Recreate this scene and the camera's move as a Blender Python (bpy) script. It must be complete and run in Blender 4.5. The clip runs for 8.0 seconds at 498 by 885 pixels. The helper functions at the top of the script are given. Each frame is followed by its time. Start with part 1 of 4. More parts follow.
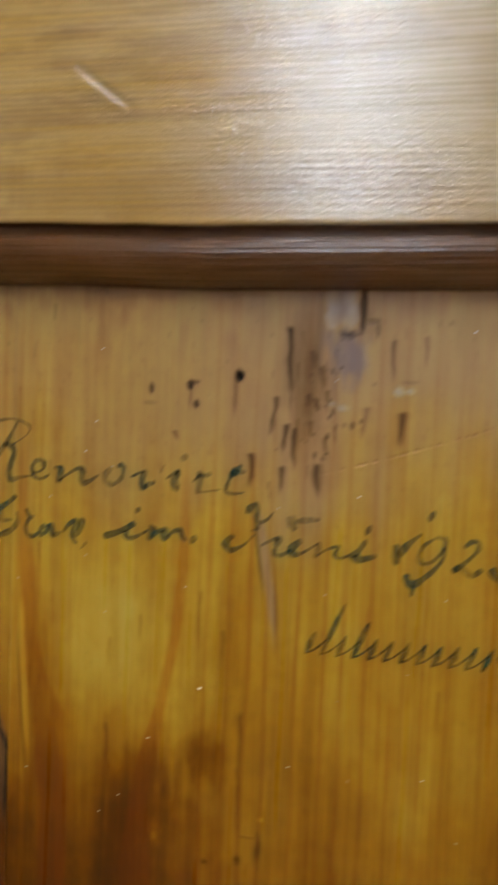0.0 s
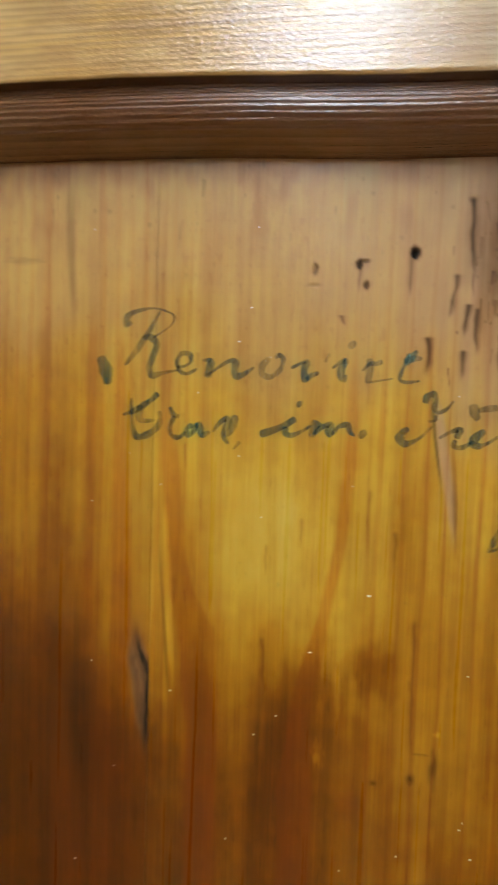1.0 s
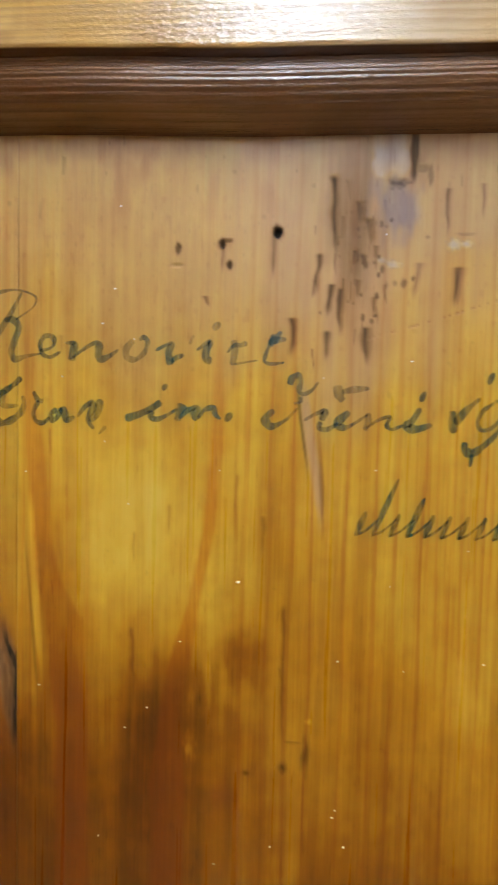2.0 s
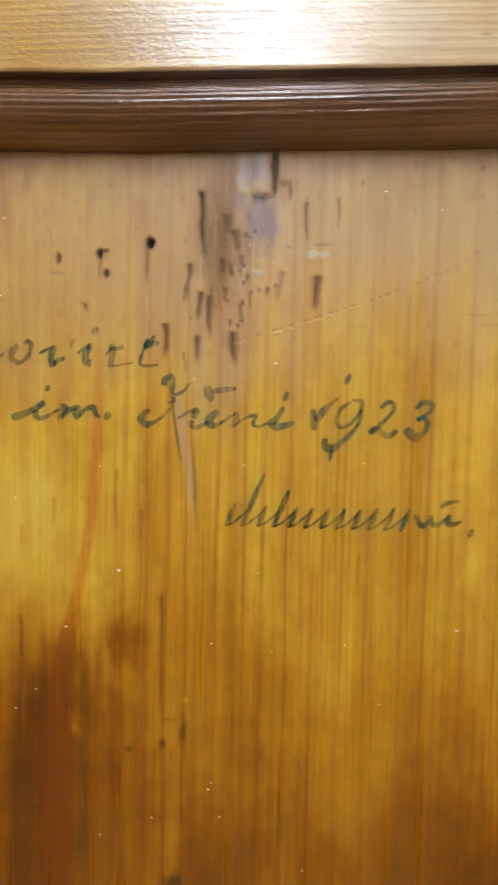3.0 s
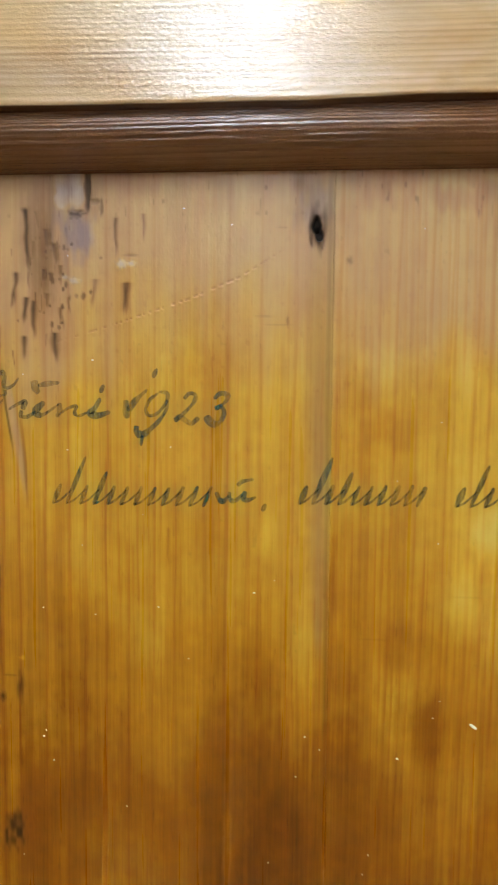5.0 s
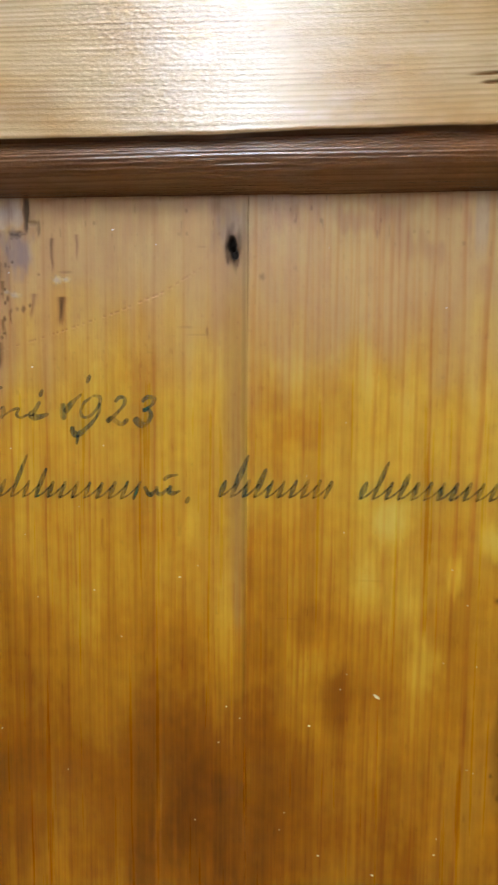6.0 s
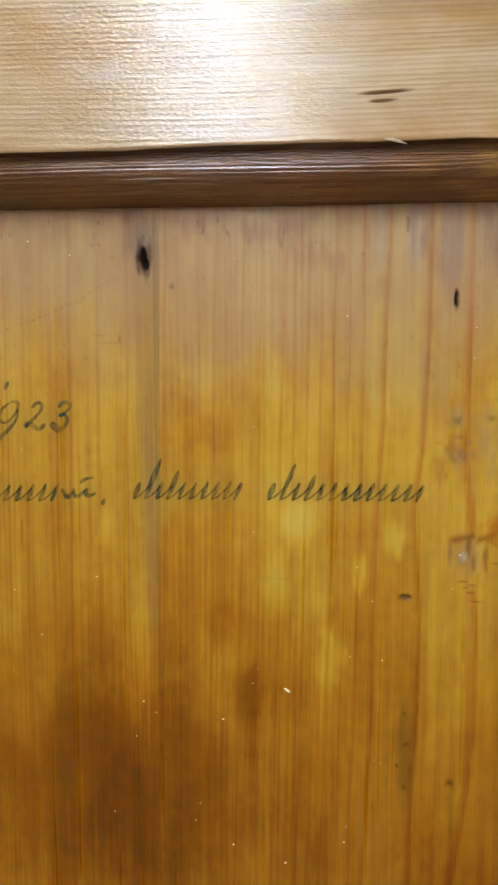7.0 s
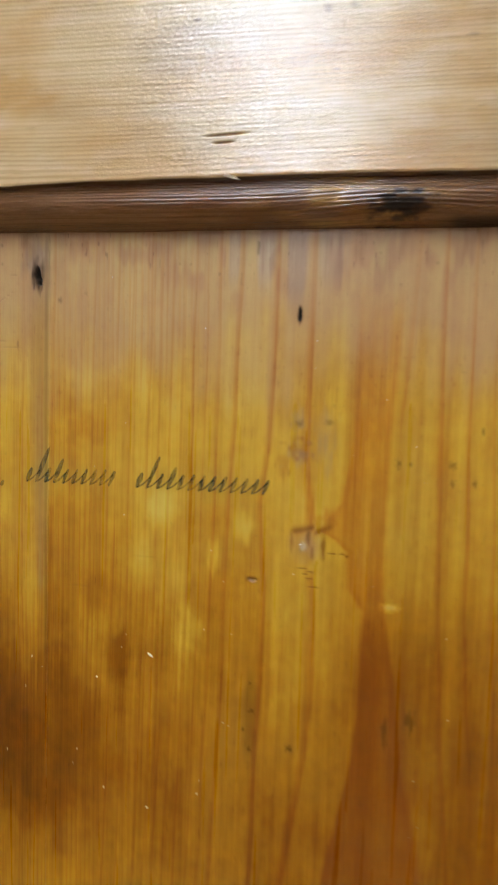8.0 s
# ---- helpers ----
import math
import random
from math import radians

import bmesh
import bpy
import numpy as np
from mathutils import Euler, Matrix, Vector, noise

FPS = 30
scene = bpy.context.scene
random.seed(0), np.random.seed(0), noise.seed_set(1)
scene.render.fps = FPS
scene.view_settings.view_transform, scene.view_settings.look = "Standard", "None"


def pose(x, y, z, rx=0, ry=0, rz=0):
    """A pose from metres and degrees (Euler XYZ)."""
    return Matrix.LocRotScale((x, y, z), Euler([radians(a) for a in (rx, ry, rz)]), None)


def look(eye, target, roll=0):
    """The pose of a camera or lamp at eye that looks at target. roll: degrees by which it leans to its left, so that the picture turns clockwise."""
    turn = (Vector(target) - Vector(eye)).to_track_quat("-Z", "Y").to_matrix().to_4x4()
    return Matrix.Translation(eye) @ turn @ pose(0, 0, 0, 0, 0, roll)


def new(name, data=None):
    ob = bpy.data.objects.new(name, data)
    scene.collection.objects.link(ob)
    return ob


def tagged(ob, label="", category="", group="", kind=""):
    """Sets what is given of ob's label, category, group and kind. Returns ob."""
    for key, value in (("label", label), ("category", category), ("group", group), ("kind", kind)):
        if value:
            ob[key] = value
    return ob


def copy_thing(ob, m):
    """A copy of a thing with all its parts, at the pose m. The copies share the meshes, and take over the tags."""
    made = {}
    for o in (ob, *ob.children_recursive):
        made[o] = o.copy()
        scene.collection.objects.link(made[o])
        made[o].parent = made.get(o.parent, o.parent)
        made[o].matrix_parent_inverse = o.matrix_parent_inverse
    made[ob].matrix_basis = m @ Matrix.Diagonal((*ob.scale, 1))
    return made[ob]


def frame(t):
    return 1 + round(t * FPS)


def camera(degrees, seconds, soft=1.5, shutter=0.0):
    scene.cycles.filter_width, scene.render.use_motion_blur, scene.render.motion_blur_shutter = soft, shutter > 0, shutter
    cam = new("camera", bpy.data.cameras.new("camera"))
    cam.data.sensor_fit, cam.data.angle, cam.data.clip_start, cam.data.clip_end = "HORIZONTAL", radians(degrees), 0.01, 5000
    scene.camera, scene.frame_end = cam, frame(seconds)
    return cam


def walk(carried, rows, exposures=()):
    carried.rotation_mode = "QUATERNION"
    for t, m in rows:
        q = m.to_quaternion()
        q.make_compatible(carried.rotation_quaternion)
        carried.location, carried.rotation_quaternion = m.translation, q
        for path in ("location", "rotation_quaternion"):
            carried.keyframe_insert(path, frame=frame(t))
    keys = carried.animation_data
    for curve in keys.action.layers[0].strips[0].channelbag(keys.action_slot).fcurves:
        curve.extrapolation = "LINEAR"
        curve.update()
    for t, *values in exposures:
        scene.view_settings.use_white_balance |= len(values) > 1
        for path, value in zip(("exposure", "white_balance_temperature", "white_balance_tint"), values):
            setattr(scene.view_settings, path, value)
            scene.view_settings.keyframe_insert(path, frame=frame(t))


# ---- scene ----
cam = camera(42, 8.0, soft=1.8, shutter=0.5)
PATH = [
    (0, (-0.05331, -0.16649, 1.74279), (-0.08946, 0.02999, 1.73333), 2.22),
    (0.3, (-0.07631, -0.16371, 1.72795), (-0.11283, 0.03284, 1.72211), 2.20),
    (0.5, (-0.09211, -0.16252, 1.72354), (-0.12821, 0.03401, 1.71492), 2.37),
    (0.7, (-0.09623, -0.16279, 1.71100), (-0.13572, 0.03322, 1.70647), 2.22),
    (1, (-0.10383, -0.16152, 1.71457), (-0.13104, 0.03628, 1.70295), 1.73),
    (1.5, (-0.09334, -0.15400, 1.71020), (-0.11250, 0.04480, 1.69977), 1.33),
    (3, (-0.04891, -0.16388, 1.71164), (-0.06401, 0.03522, 1.70010), 1.00),
    (3.5, (-0.03217, -0.16861, 1.71132), (-0.04524, 0.03065, 1.70021), 0.59),
    (4, (-0.01890, -0.17173, 1.71099), (-0.02961, 0.02760, 1.69862), 0.47),
    (5.5, (0.01450, -0.19178, 1.71178), (-0.00021, 0.00720, 1.69796), 0.51),
    (6, (0.02815, -0.20060, 1.71472), (0.01389, -0.00171, 1.69924), 0.36),
    (6.5, (0.04099, -0.20375, 1.71666), (0.02883, -0.00473, 1.70105), 0.32),
    (7, (0.05434, -0.20650, 1.71607), (0.04247, -0.00742, 1.70097), 0.08),
    (7.5, (0.07353, -0.20925, 1.71479), (0.06322, -0.01002, 1.70056), -0.18),
    (8, (0.12888, -0.22654, 1.71778), (0.09487, -0.03004, 1.70259), 1.76),
]
walk(cam, [(t, look(eye, target, roll)) for t, eye, target, roll in PATH],
     exposures=[(0, -0.44), (0.5, -0.15), (1, 0.06), (2, 0.2), (3.5, 0.26), (5.5, 0.14), (8, 0.03)])

# ---- light: one closed room, lit by lamps under its ceiling ----
world = bpy.data.worlds.new("world")
scene.world = world
world.use_nodes = True
world.node_tree.nodes["Background"].inputs[0].default_value = (1.0, 0.93, 0.82, 1)
world.node_tree.nodes["Background"].inputs[1].default_value = 0.02
LAMP_STRENGTH = 16.0
UPLIGHT_STRENGTH = 39.5
LAMP_COLOUR = (0.84, 0.94, 1.06)
scene.view_settings.exposure = 0.0

TOP = 1.7743          # height of the panel's upper edge, in metres
MM = 0.001


# ---- small helpers ----
def part(name, bm, material, parent, label=""):
    me = bpy.data.meshes.new(name)
    bm.to_mesh(me)
    bm.free()
    me.materials.append(material)
    ob = new(name, me)
    ob.parent = parent
    return tagged(ob, label)


def box(bm, x0, x1, y0, y1, z0, z1):
    m = Matrix.Translation(((x0 + x1) / 2, (y0 + y1) / 2, (z0 + z1) / 2)) @ Matrix.Diagonal((x1 - x0, y1 - y0, z1 - z0, 1))
    return bmesh.ops.create_cube(bm, size=1, matrix=m)["verts"]


TABLE = np.random.RandomState(7).rand(256, 256)


def vn(x, y, seed=0):
    """Smooth value noise, 0 to 1."""
    x, y = np.asarray(x, float) + 31.7 * seed, np.asarray(y, float) + 17.3 * seed
    i, j = np.floor(x).astype(int), np.floor(y).astype(int)
    u, v = x - i, y - j
    u, v = u * u * (3 - 2 * u), v * v * (3 - 2 * v)
    a, b = TABLE[i & 255, j & 255], TABLE[(i + 1) & 255, j & 255]
    c, d = TABLE[i & 255, (j + 1) & 255], TABLE[(i + 1) & 255, (j + 1) & 255]
    return (a * (1 - u) + b * u) * (1 - v) + (c * (1 - u) + d * u) * v


def step(a, b, x):
    t = np.clip((x - a) / (b - a), 0, 1)
    return t * t * (3 - 2 * t)


def bell(q):
    return np.exp(-q * q)


def sheet(name, place, masks, material, parent, label="", back=None):
    """A fine grid (rows, columns, xyz) as one mesh with point masks; back: a depth y to which the rim is folded and closed."""
    if back is not None:
        place = np.pad(place, ((1, 1), (1, 1), (0, 0)), mode="edge")
        place[0, :, 1] = place[-1, :, 1] = place[:, 0, 1] = place[:, -1, 1] = back
        masks = {k: np.pad(v, 1, mode="edge") for k, v in masks.items()}
    rows, cols = place.shape[:2]
    n = np.arange(rows * cols).reshape(rows, cols)
    quads = np.stack([n[:-1, :-1], n[1:, :-1], n[1:, 1:], n[:-1, 1:]], -1).reshape(-1, 4)
    rim = None
    if back is not None:
        rim = np.array([n[0, 0], n[0, -1], n[-1, -1], n[-1, 0]])
        quads = np.vstack([quads, rim])
    me = bpy.data.meshes.new(name)
    me.vertices.add(rows * cols)
    me.vertices.foreach_set("co", place.astype(np.float32).ravel())
    me.loops.add(quads.size)
    me.loops.foreach_set("vertex_index", quads.astype(np.int32).ravel())
    me.polygons.add(len(quads))
    me.polygons.foreach_set("loop_start", np.arange(0, quads.size, 4, dtype=np.int32))
    me.polygons.foreach_set("use_smooth", np.ones(len(quads), dtype=bool))
    for key, values in masks.items():
        me.attributes.new(key, "FLOAT", "POINT").data.foreach_set("value", values.astype(np.float32).ravel())
    me.update(calc_edges=True)
    me.validate()
    me.materials.append(material)
    ob = new(name, me)
    ob.parent = parent
    return tagged(ob, label)


# ---- materials ----
class Nodes:
    """Short forms for building node trees."""

    def __init__(self, name):
        self.mat = bpy.data.materials.new(name)
        self.mat.use_nodes = True
        self.tree = self.mat.node_tree
        self.shader = self.tree.nodes["Principled BSDF"]

    def link(self, out, socket):
        self.tree.links.new(out, socket)

    def set(self, name, value):
        if hasattr(value, "links"):
            self.link(value, self.shader.inputs[name])
        else:
            self.shader.inputs[name].default_value = value

    def value(self, socket, v):
        if hasattr(v, "links"):
            self.link(v, socket)
        else:
            socket.default_value = v

    def mask(self, key):
        n = self.tree.nodes.new("ShaderNodeAttribute")
        n.attribute_name = key
        return n.outputs["Fac"]

    def coords(self, sx, sy, sz):
        t = self.tree.nodes.new("ShaderNodeTexCoord")
        m = self.tree.nodes.new("ShaderNodeMapping")
        m.inputs["Scale"].default_value = (sx, sy, sz)
        self.link(t.outputs["Object"], m.inputs["Vector"])
        return m.outputs["Vector"]

    def noise(self, vector, scale=1.0, detail=3.0, rough=0.55):
        n = self.tree.nodes.new("ShaderNodeTexNoise")
        n.inputs["Scale"].default_value, n.inputs["Detail"].default_value = scale, detail
        n.inputs["Roughness"].default_value = rough
        self.link(vector, n.inputs["Vector"])
        return n.outputs["Fac"]

    def span(self, v, a, b, lo=0.0, hi=1.0):
        n = self.tree.nodes.new("ShaderNodeMapRange")
        n.inputs[1].default_value, n.inputs[2].default_value = a, b
        n.inputs[3].default_value, n.inputs[4].default_value = lo, hi
        self.link(v, n.inputs[0])
        return n.outputs[0]

    def math(self, op, a, b):
        n = self.tree.nodes.new("ShaderNodeMath")
        n.operation = op
        self.value(n.inputs[0], a)
        self.value(n.inputs[1], b)
        return n.outputs[0]

    def mix(self, fac, a, b, blend="MIX"):
        n = self.tree.nodes.new("ShaderNodeMix")
        n.data_type, n.blend_type = "RGBA", blend
        self.value(n.inputs[0], fac)
        for socket, v in ((n.inputs[6], a), (n.inputs[7], b)):
            self.value(socket, v if hasattr(v, "links") else (*v, 1))
        return n.outputs[2]

    def ramp(self, v, stops):
        n = self.tree.nodes.new("ShaderNodeValToRGB")
        e = n.color_ramp.elements
        while len(e) < len(stops):
            e.new(0.5)
        for k, (at, c) in enumerate(stops):
            e[k].position, e[k].color = at, (*c, 1)
        self.link(v, n.inputs[0])
        return n.outputs[0]

    def bump(self, height, strength, distance, normal=None):
        n = self.tree.nodes.new("ShaderNodeBump")
        n.inputs["Strength"].default_value, n.inputs["Distance"].default_value = strength, distance
        self.link(height, n.inputs["Height"])
        if normal is not None:
            self.link(normal, n.inputs["Normal"])
        return n.outputs["Normal"]


def varnished_pine(name, along, base, line, dark, gloss=0.32, brushed=0.85, coat=0.15, ridge=0.35, peel=0.2, ior=1.5, spec=1.0):
    """Old pine under amber varnish. along: the grain's axis, 'x' or 'z'. Masks: late, stain_shade, red, grey, pale."""
    m = Nodes(name)

    def grain(across, length):
        return m.coords(length, across, across) if along == "x" else m.coords(across, across, length)

    fibre = m.noise(grain(1900, 40), 1.0, 2.0)
    streak = m.noise(grain(420, 9), 1.0, 3.0)
    ribbon = m.noise(grain(110, 5), 1.0, 4.0, 0.65)
    cloud = m.noise(grain(46, 20), 1.0, 4.0)
    fleck = m.noise(grain(800, 110), 1.0, 2.0)
    warm = tuple(c * k for c, k in zip(base, (0.85, 0.68, 0.45)))
    patch = m.noise(grain(75, 34), 1.0, 5.0, 0.6)
    col = m.mix(m.span(cloud, 0.36, 0.6), warm, base)
    col = m.mix(m.span(patch, 0.52, 0.68, 0, 0.35), col, tuple(c * k for c, k in zip(base, (1.08, 1.15, 1.5))))
    col = m.mix(m.span(patch, 0.42, 0.3, 0, 0.22), col, line)
    col = m.mix(m.span(ribbon, 0.52, 0.75, 0, 0.35), col, line)
    col = m.mix(m.span(ribbon, 0.45, 0.25, 0, 0.3), col, tuple(c * k for c, k in zip(base, (1.1, 1.2, 1.4))))
    col = m.mix(m.span(streak, 0.45, 0.75, 0, 0.3), col, line)
    col = m.mix(m.math("MULTIPLY", m.mask("pale"), m.span(streak, 0.3, 0.7, 1.0, 0.5)), col, (0.72, 0.40, 0.06))
    col = m.mix(m.math("MULTIPLY", m.mask("late"), m.span(fibre, 0.2, 0.8, 0.7, 1.0)), col, line)
    col = m.mix(m.span(fleck, 0.6, 0.8, 0, 0.28), col, dark)
    hair = m.noise(grain(1500, 7), 1.0, 2.0)
    col = m.mix(m.span(hair, 0.58, 0.74, 0, 0.22), col, tuple(c * 0.8 for c in line))
    col = m.mix(m.math("MULTIPLY", m.mask("stain_shade"), m.span(ribbon, 0.3, 0.7, 0.78, 1.0)), col, dark)
    col = m.mix(m.math("MULTIPLY", m.mask("red"), m.span(streak, 0.3, 0.75, 1.0, 0.7)), col, (0.20, 0.042, 0.005))
    col = m.mix(m.mask("grey"), col, (0.026, 0.02, 0.015))
    col = m.mix(m.mask("bare_haze"), col, (0.46, 0.36, 0.21))
    col = m.mix(m.mask("mauve"), col, (0.24, 0.16, 0.12))
    m.set("Base Color", col)
    m.set("Roughness", m.span(streak, 0.3, 0.7, gloss * 0.88, gloss * 1.12))
    m.set("Specular IOR Level", m.span(m.mask("grey"), 0.1, 0.8, spec, 0.1))
    m.set("IOR", ior)
    m.set("Anisotropic", brushed)
    across = m.tree.nodes.new("ShaderNodeCombineXYZ")
    across.inputs[0 if along == "z" else 2].default_value = 1.0
    m.set("Tangent", across.outputs[0])
    m.set("Coat Weight", m.span(m.mask("grey"), 0.1, 0.7, coat, 0.02))
    m.set("Coat Roughness", 0.14)
    b = m.bump(fibre, ridge, 0.00022)
    b = m.bump(streak, ridge, 0.0005, b)
    wave = m.noise(m.coords(900, 900, 420) if along == "z" else m.coords(900, 1700, 1700), 1.0, 1.5)
    b = m.bump(wave, peel, 0.0004, b)
    m.set("Normal", b)
    m.set("Coat Normal", b)
    return m.mat


def panel_pine():
    """Old upright pine under amber varnish. Masks: tone (pale gold to dark brown), late, stain_shade, red, grey, pale,
    bare_haze (tan: worn wood, and lamp haze put into the colour), mauve.
    """
    m = Nodes("amber_varnished_pine")

    def around(v, amount):
        return m.span(v, 0.3, 0.7, -amount, amount)

    fibre = m.noise(m.coords(1700, 1700, 45), 1.0, 2.0)
    streak = m.noise(m.coords(430, 430, 8), 1.0, 3.0)
    ribbon = m.noise(m.coords(120, 120, 6), 1.0, 4.0, 0.65)
    cloud = m.noise(m.coords(95, 95, 60), 1.0, 4.0, 0.6)
    fleck = m.noise(m.coords(900, 900, 120), 1.0, 2.0)
    tone = m.math("ADD", m.mask("tone"), around(cloud, 0.045))
    tone = m.math("ADD", tone, around(ribbon, 0.05))
    tone = m.math("ADD", tone, around(streak, 0.045))
    tone = m.math("ADD", tone, around(fibre, 0.03))
    tone = m.math("ADD", tone, m.math("MULTIPLY", m.mask("late"), m.span(fibre, 0.2, 0.8, 0.05, 0.10)))
    tone = m.math("ADD", tone, m.math("MULTIPLY", m.mask("stain_shade"), 0.3))
    tone = m.math("SUBTRACT", tone, m.math("MULTIPLY", m.mask("pale"), 0.26))
    tone = m.math("ADD", tone, m.span(fleck, 0.62, 0.8, 0, 0.1))
    amber = m.ramp(tone, ((0.0, (0.76, 0.545, 0.10)), (0.22, (0.68, 0.39, 0.036)), (0.42, (0.50, 0.222, 0.012)), (0.62, (0.295, 0.097, 0.003)), (0.82, (0.135, 0.034, 0.0012)), (1.0, (0.055, 0.015, 0.001))))
    amber = m.mix(m.mask("late"), amber, m.mix(1.0, amber, (0.98, 0.76, 0.48), "MULTIPLY"))
    tan = m.ramp(tone, ((0.0, (0.62, 0.40, 0.16)), (0.35, (0.50, 0.28, 0.13)), (0.65, (0.31, 0.15, 0.045)), (1.0, (0.10, 0.045, 0.016))))
    tan = m.mix(m.mask("late"), tan, m.mix(1.0, tan, (1.0, 0.76, 0.45), "MULTIPLY"))
    col = m.mix(m.mask("bare_haze"), amber, tan)
    col = m.mix(m.math("MULTIPLY", m.mask("red"), m.span(streak, 0.3, 0.75, 0.9, 0.6)), col, (0.20, 0.040, 0.003))
    col = m.mix(m.mask("mauve"), col, m.ramp(tone, ((0.0, (0.50, 0.40, 0.33)), (0.16, (0.31, 0.215, 0.19)), (0.4, (0.27, 0.18, 0.155)))))
    col = m.mix(m.mask("grey"), col, (0.026, 0.02, 0.015))
    m.set("Base Color", col)
    m.set("Roughness", m.math("ADD", m.span(streak, 0.3, 0.7, 0.26, 0.33), m.math("MULTIPLY", m.mask("bare_haze"), 0.16)))
    m.set("Specular IOR Level", m.math("MULTIPLY", m.span(m.mask("grey"), 0.1, 0.8, 0.5, 0.1), m.span(m.mask("bare_haze"), 0.0, 1.0, 1.0, 0.6)))
    m.set("IOR", 1.5)
    m.set("Anisotropic", 0.88)
    across = m.tree.nodes.new("ShaderNodeCombineXYZ")
    across.inputs[0].default_value = 1.0
    m.set("Tangent", across.outputs[0])
    m.set("Coat Weight", m.span(m.mask("grey"), 0.1, 0.7, 0.1, 0.02))
    m.set("Coat Roughness", 0.14)
    b = m.bump(fibre, 0.12, 0.00022)
    b = m.bump(streak, 0.12, 0.0005, b)
    b = m.bump(m.noise(m.coords(900, 900, 420), 1.0, 1.5), 0.14, 0.0004, b)
    m.set("Normal", b)
    m.set("Coat Normal", b)
    return m.mat


def plain(name, col, rough, grain=60.0, bump=0.15):
    m = Nodes(name)
    n = m.noise(m.coords(1, 1, 1), grain, 5.0)
    n2 = m.noise(m.coords(1, 1, 1), grain * 0.05, 3.0)
    c = m.mix(m.span(n, 0.3, 0.7), tuple(v * 0.9 for v in col), tuple(min(1, v * 1.06) for v in col))
    m.set("Base Color", m.mix(m.span(n2, 0.35, 0.7, 0, 0.4), c, tuple(v * 0.85 for v in col)))
    m.set("Roughness", rough)
    m.set("Normal", m.bump(n, bump, 0.002))
    return m.mat


PANEL_PINE = panel_pine()
RAIL_PINE = varnished_pine("rail_pine", "x", (0.80, 0.60, 0.34), (0.50, 0.30, 0.12), (0.2, 0.075, 0.012), 0.085, 0.8, 0.08, 0.3, 0.34, 1.5, 0.7)
BEAD_PINE = varnished_pine("brown_moulding_pine", "x", (0.26, 0.120, 0.046), (0.13, 0.052, 0.017), (0.06, 0.024, 0.009), 0.24, 0.6, 0.12, 0.6, 0.4)
PLASTER = plain("beige_wall_paint", (0.45, 0.38, 0.29), 0.8)
WHITE = plain("white_ceiling_paint", (0.82, 0.8, 0.76), 0.8)
FLOOR = plain("brown_floor_boards", (0.14, 0.08, 0.04), 0.5, 30)
STEEL = plain("white_lacquered_steel", (0.75, 0.75, 0.73), 0.35, 200, 0.02)
SPLINTER = plain("pale_raw_wood", (0.78, 0.62, 0.38), 0.5, 900, 0.3)
NIB = plain("pale_nib_or_glint", (0.95, 0.93, 0.9), 0.12, 900, 0.05)


def glow_material(name, colour, strength):
    m = Nodes(name)
    m.set("Base Color", (0.9, 0.9, 0.88, 1))
    m.set("Emission Color", (*colour, 1))
    m.set("Emission Strength", strength)
    return m.mat


def ink_material():
    """Green-black ink, worn through along the grain."""
    m = Nodes("worn_green_ink")
    worn = m.noise(m.coords(900, 900, 130), 1.0, 3.0)
    blot = m.noise(m.coords(160, 160, 160), 1.0, 3.0)
    m.set("Base Color", m.mix(m.span(blot, 0.4, 0.62), (0.036, 0.085, 0.026), (0.022, 0.13, 0.066)))
    m.set("Roughness", 0.4)
    m.set("Coat Weight", 0.6)
    m.set("Coat Roughness", 0.25)
    w = m.math("MULTIPLY", m.span(worn, 0.3, 0.65, 0.3, 0.85), m.span(blot, 0.3, 0.55, 0.42, 0.92))
    m.set("Alpha", w)
    return m.mat


GLOW = glow_material("lamp_diffuser", tuple(c * k for c, k in zip(LAMP_COLOUR, (0.99, 1.0, 1.06))), LAMP_STRENGTH)
UPGLOW = glow_material("lamp_uplight", LAMP_COLOUR, UPLIGHT_STRENGTH)
INK = ink_material()


# ---- the room that closes the place ----
def wall(name, x0, x1, y0, y1, z0, z1, mat, label):
    bm = bmesh.new()
    box(bm, x0, x1, y0, y1, z0, z1)
    me = bpy.data.meshes.new(name)
    bm.to_mesh(me)
    bm.free()
    me.materials.append(mat)
    return tagged(new(name, me), label, kind="structure")


CEIL = 2.80
wall("floor", -2.5, 1.8, -5.5, 0.15, -0.1, 0, FLOOR, "brown wooden floor of the room")
wall("ceiling", -2.5, 1.8, -5.5, 0.15, CEIL, CEIL + 0.1, WHITE, "white painted ceiling of the room")
wall("wall_north", -2.4, 1.7, 0.024, 0.15, 0, CEIL, PLASTER, "beige painted wall behind the cupboard")
wall("wall_south", -2.4, 1.7, -5.5, -5.4, 0, CEIL, PLASTER, "beige painted wall of the room")
wall("wall_west", -2.5, -2.4, -5.5, 0.15, 0, CEIL, PLASTER, "beige painted wall of the room")
wall("wall_east", 1.7, 1.8, -5.5, 0.15, 0, CEIL, PLASTER, "beige painted wall of the room")

LAMP_X, LAMP_Y0, LAMP_Y1, LAMP_Z = -0.16, -2.90, -0.95, 2.62


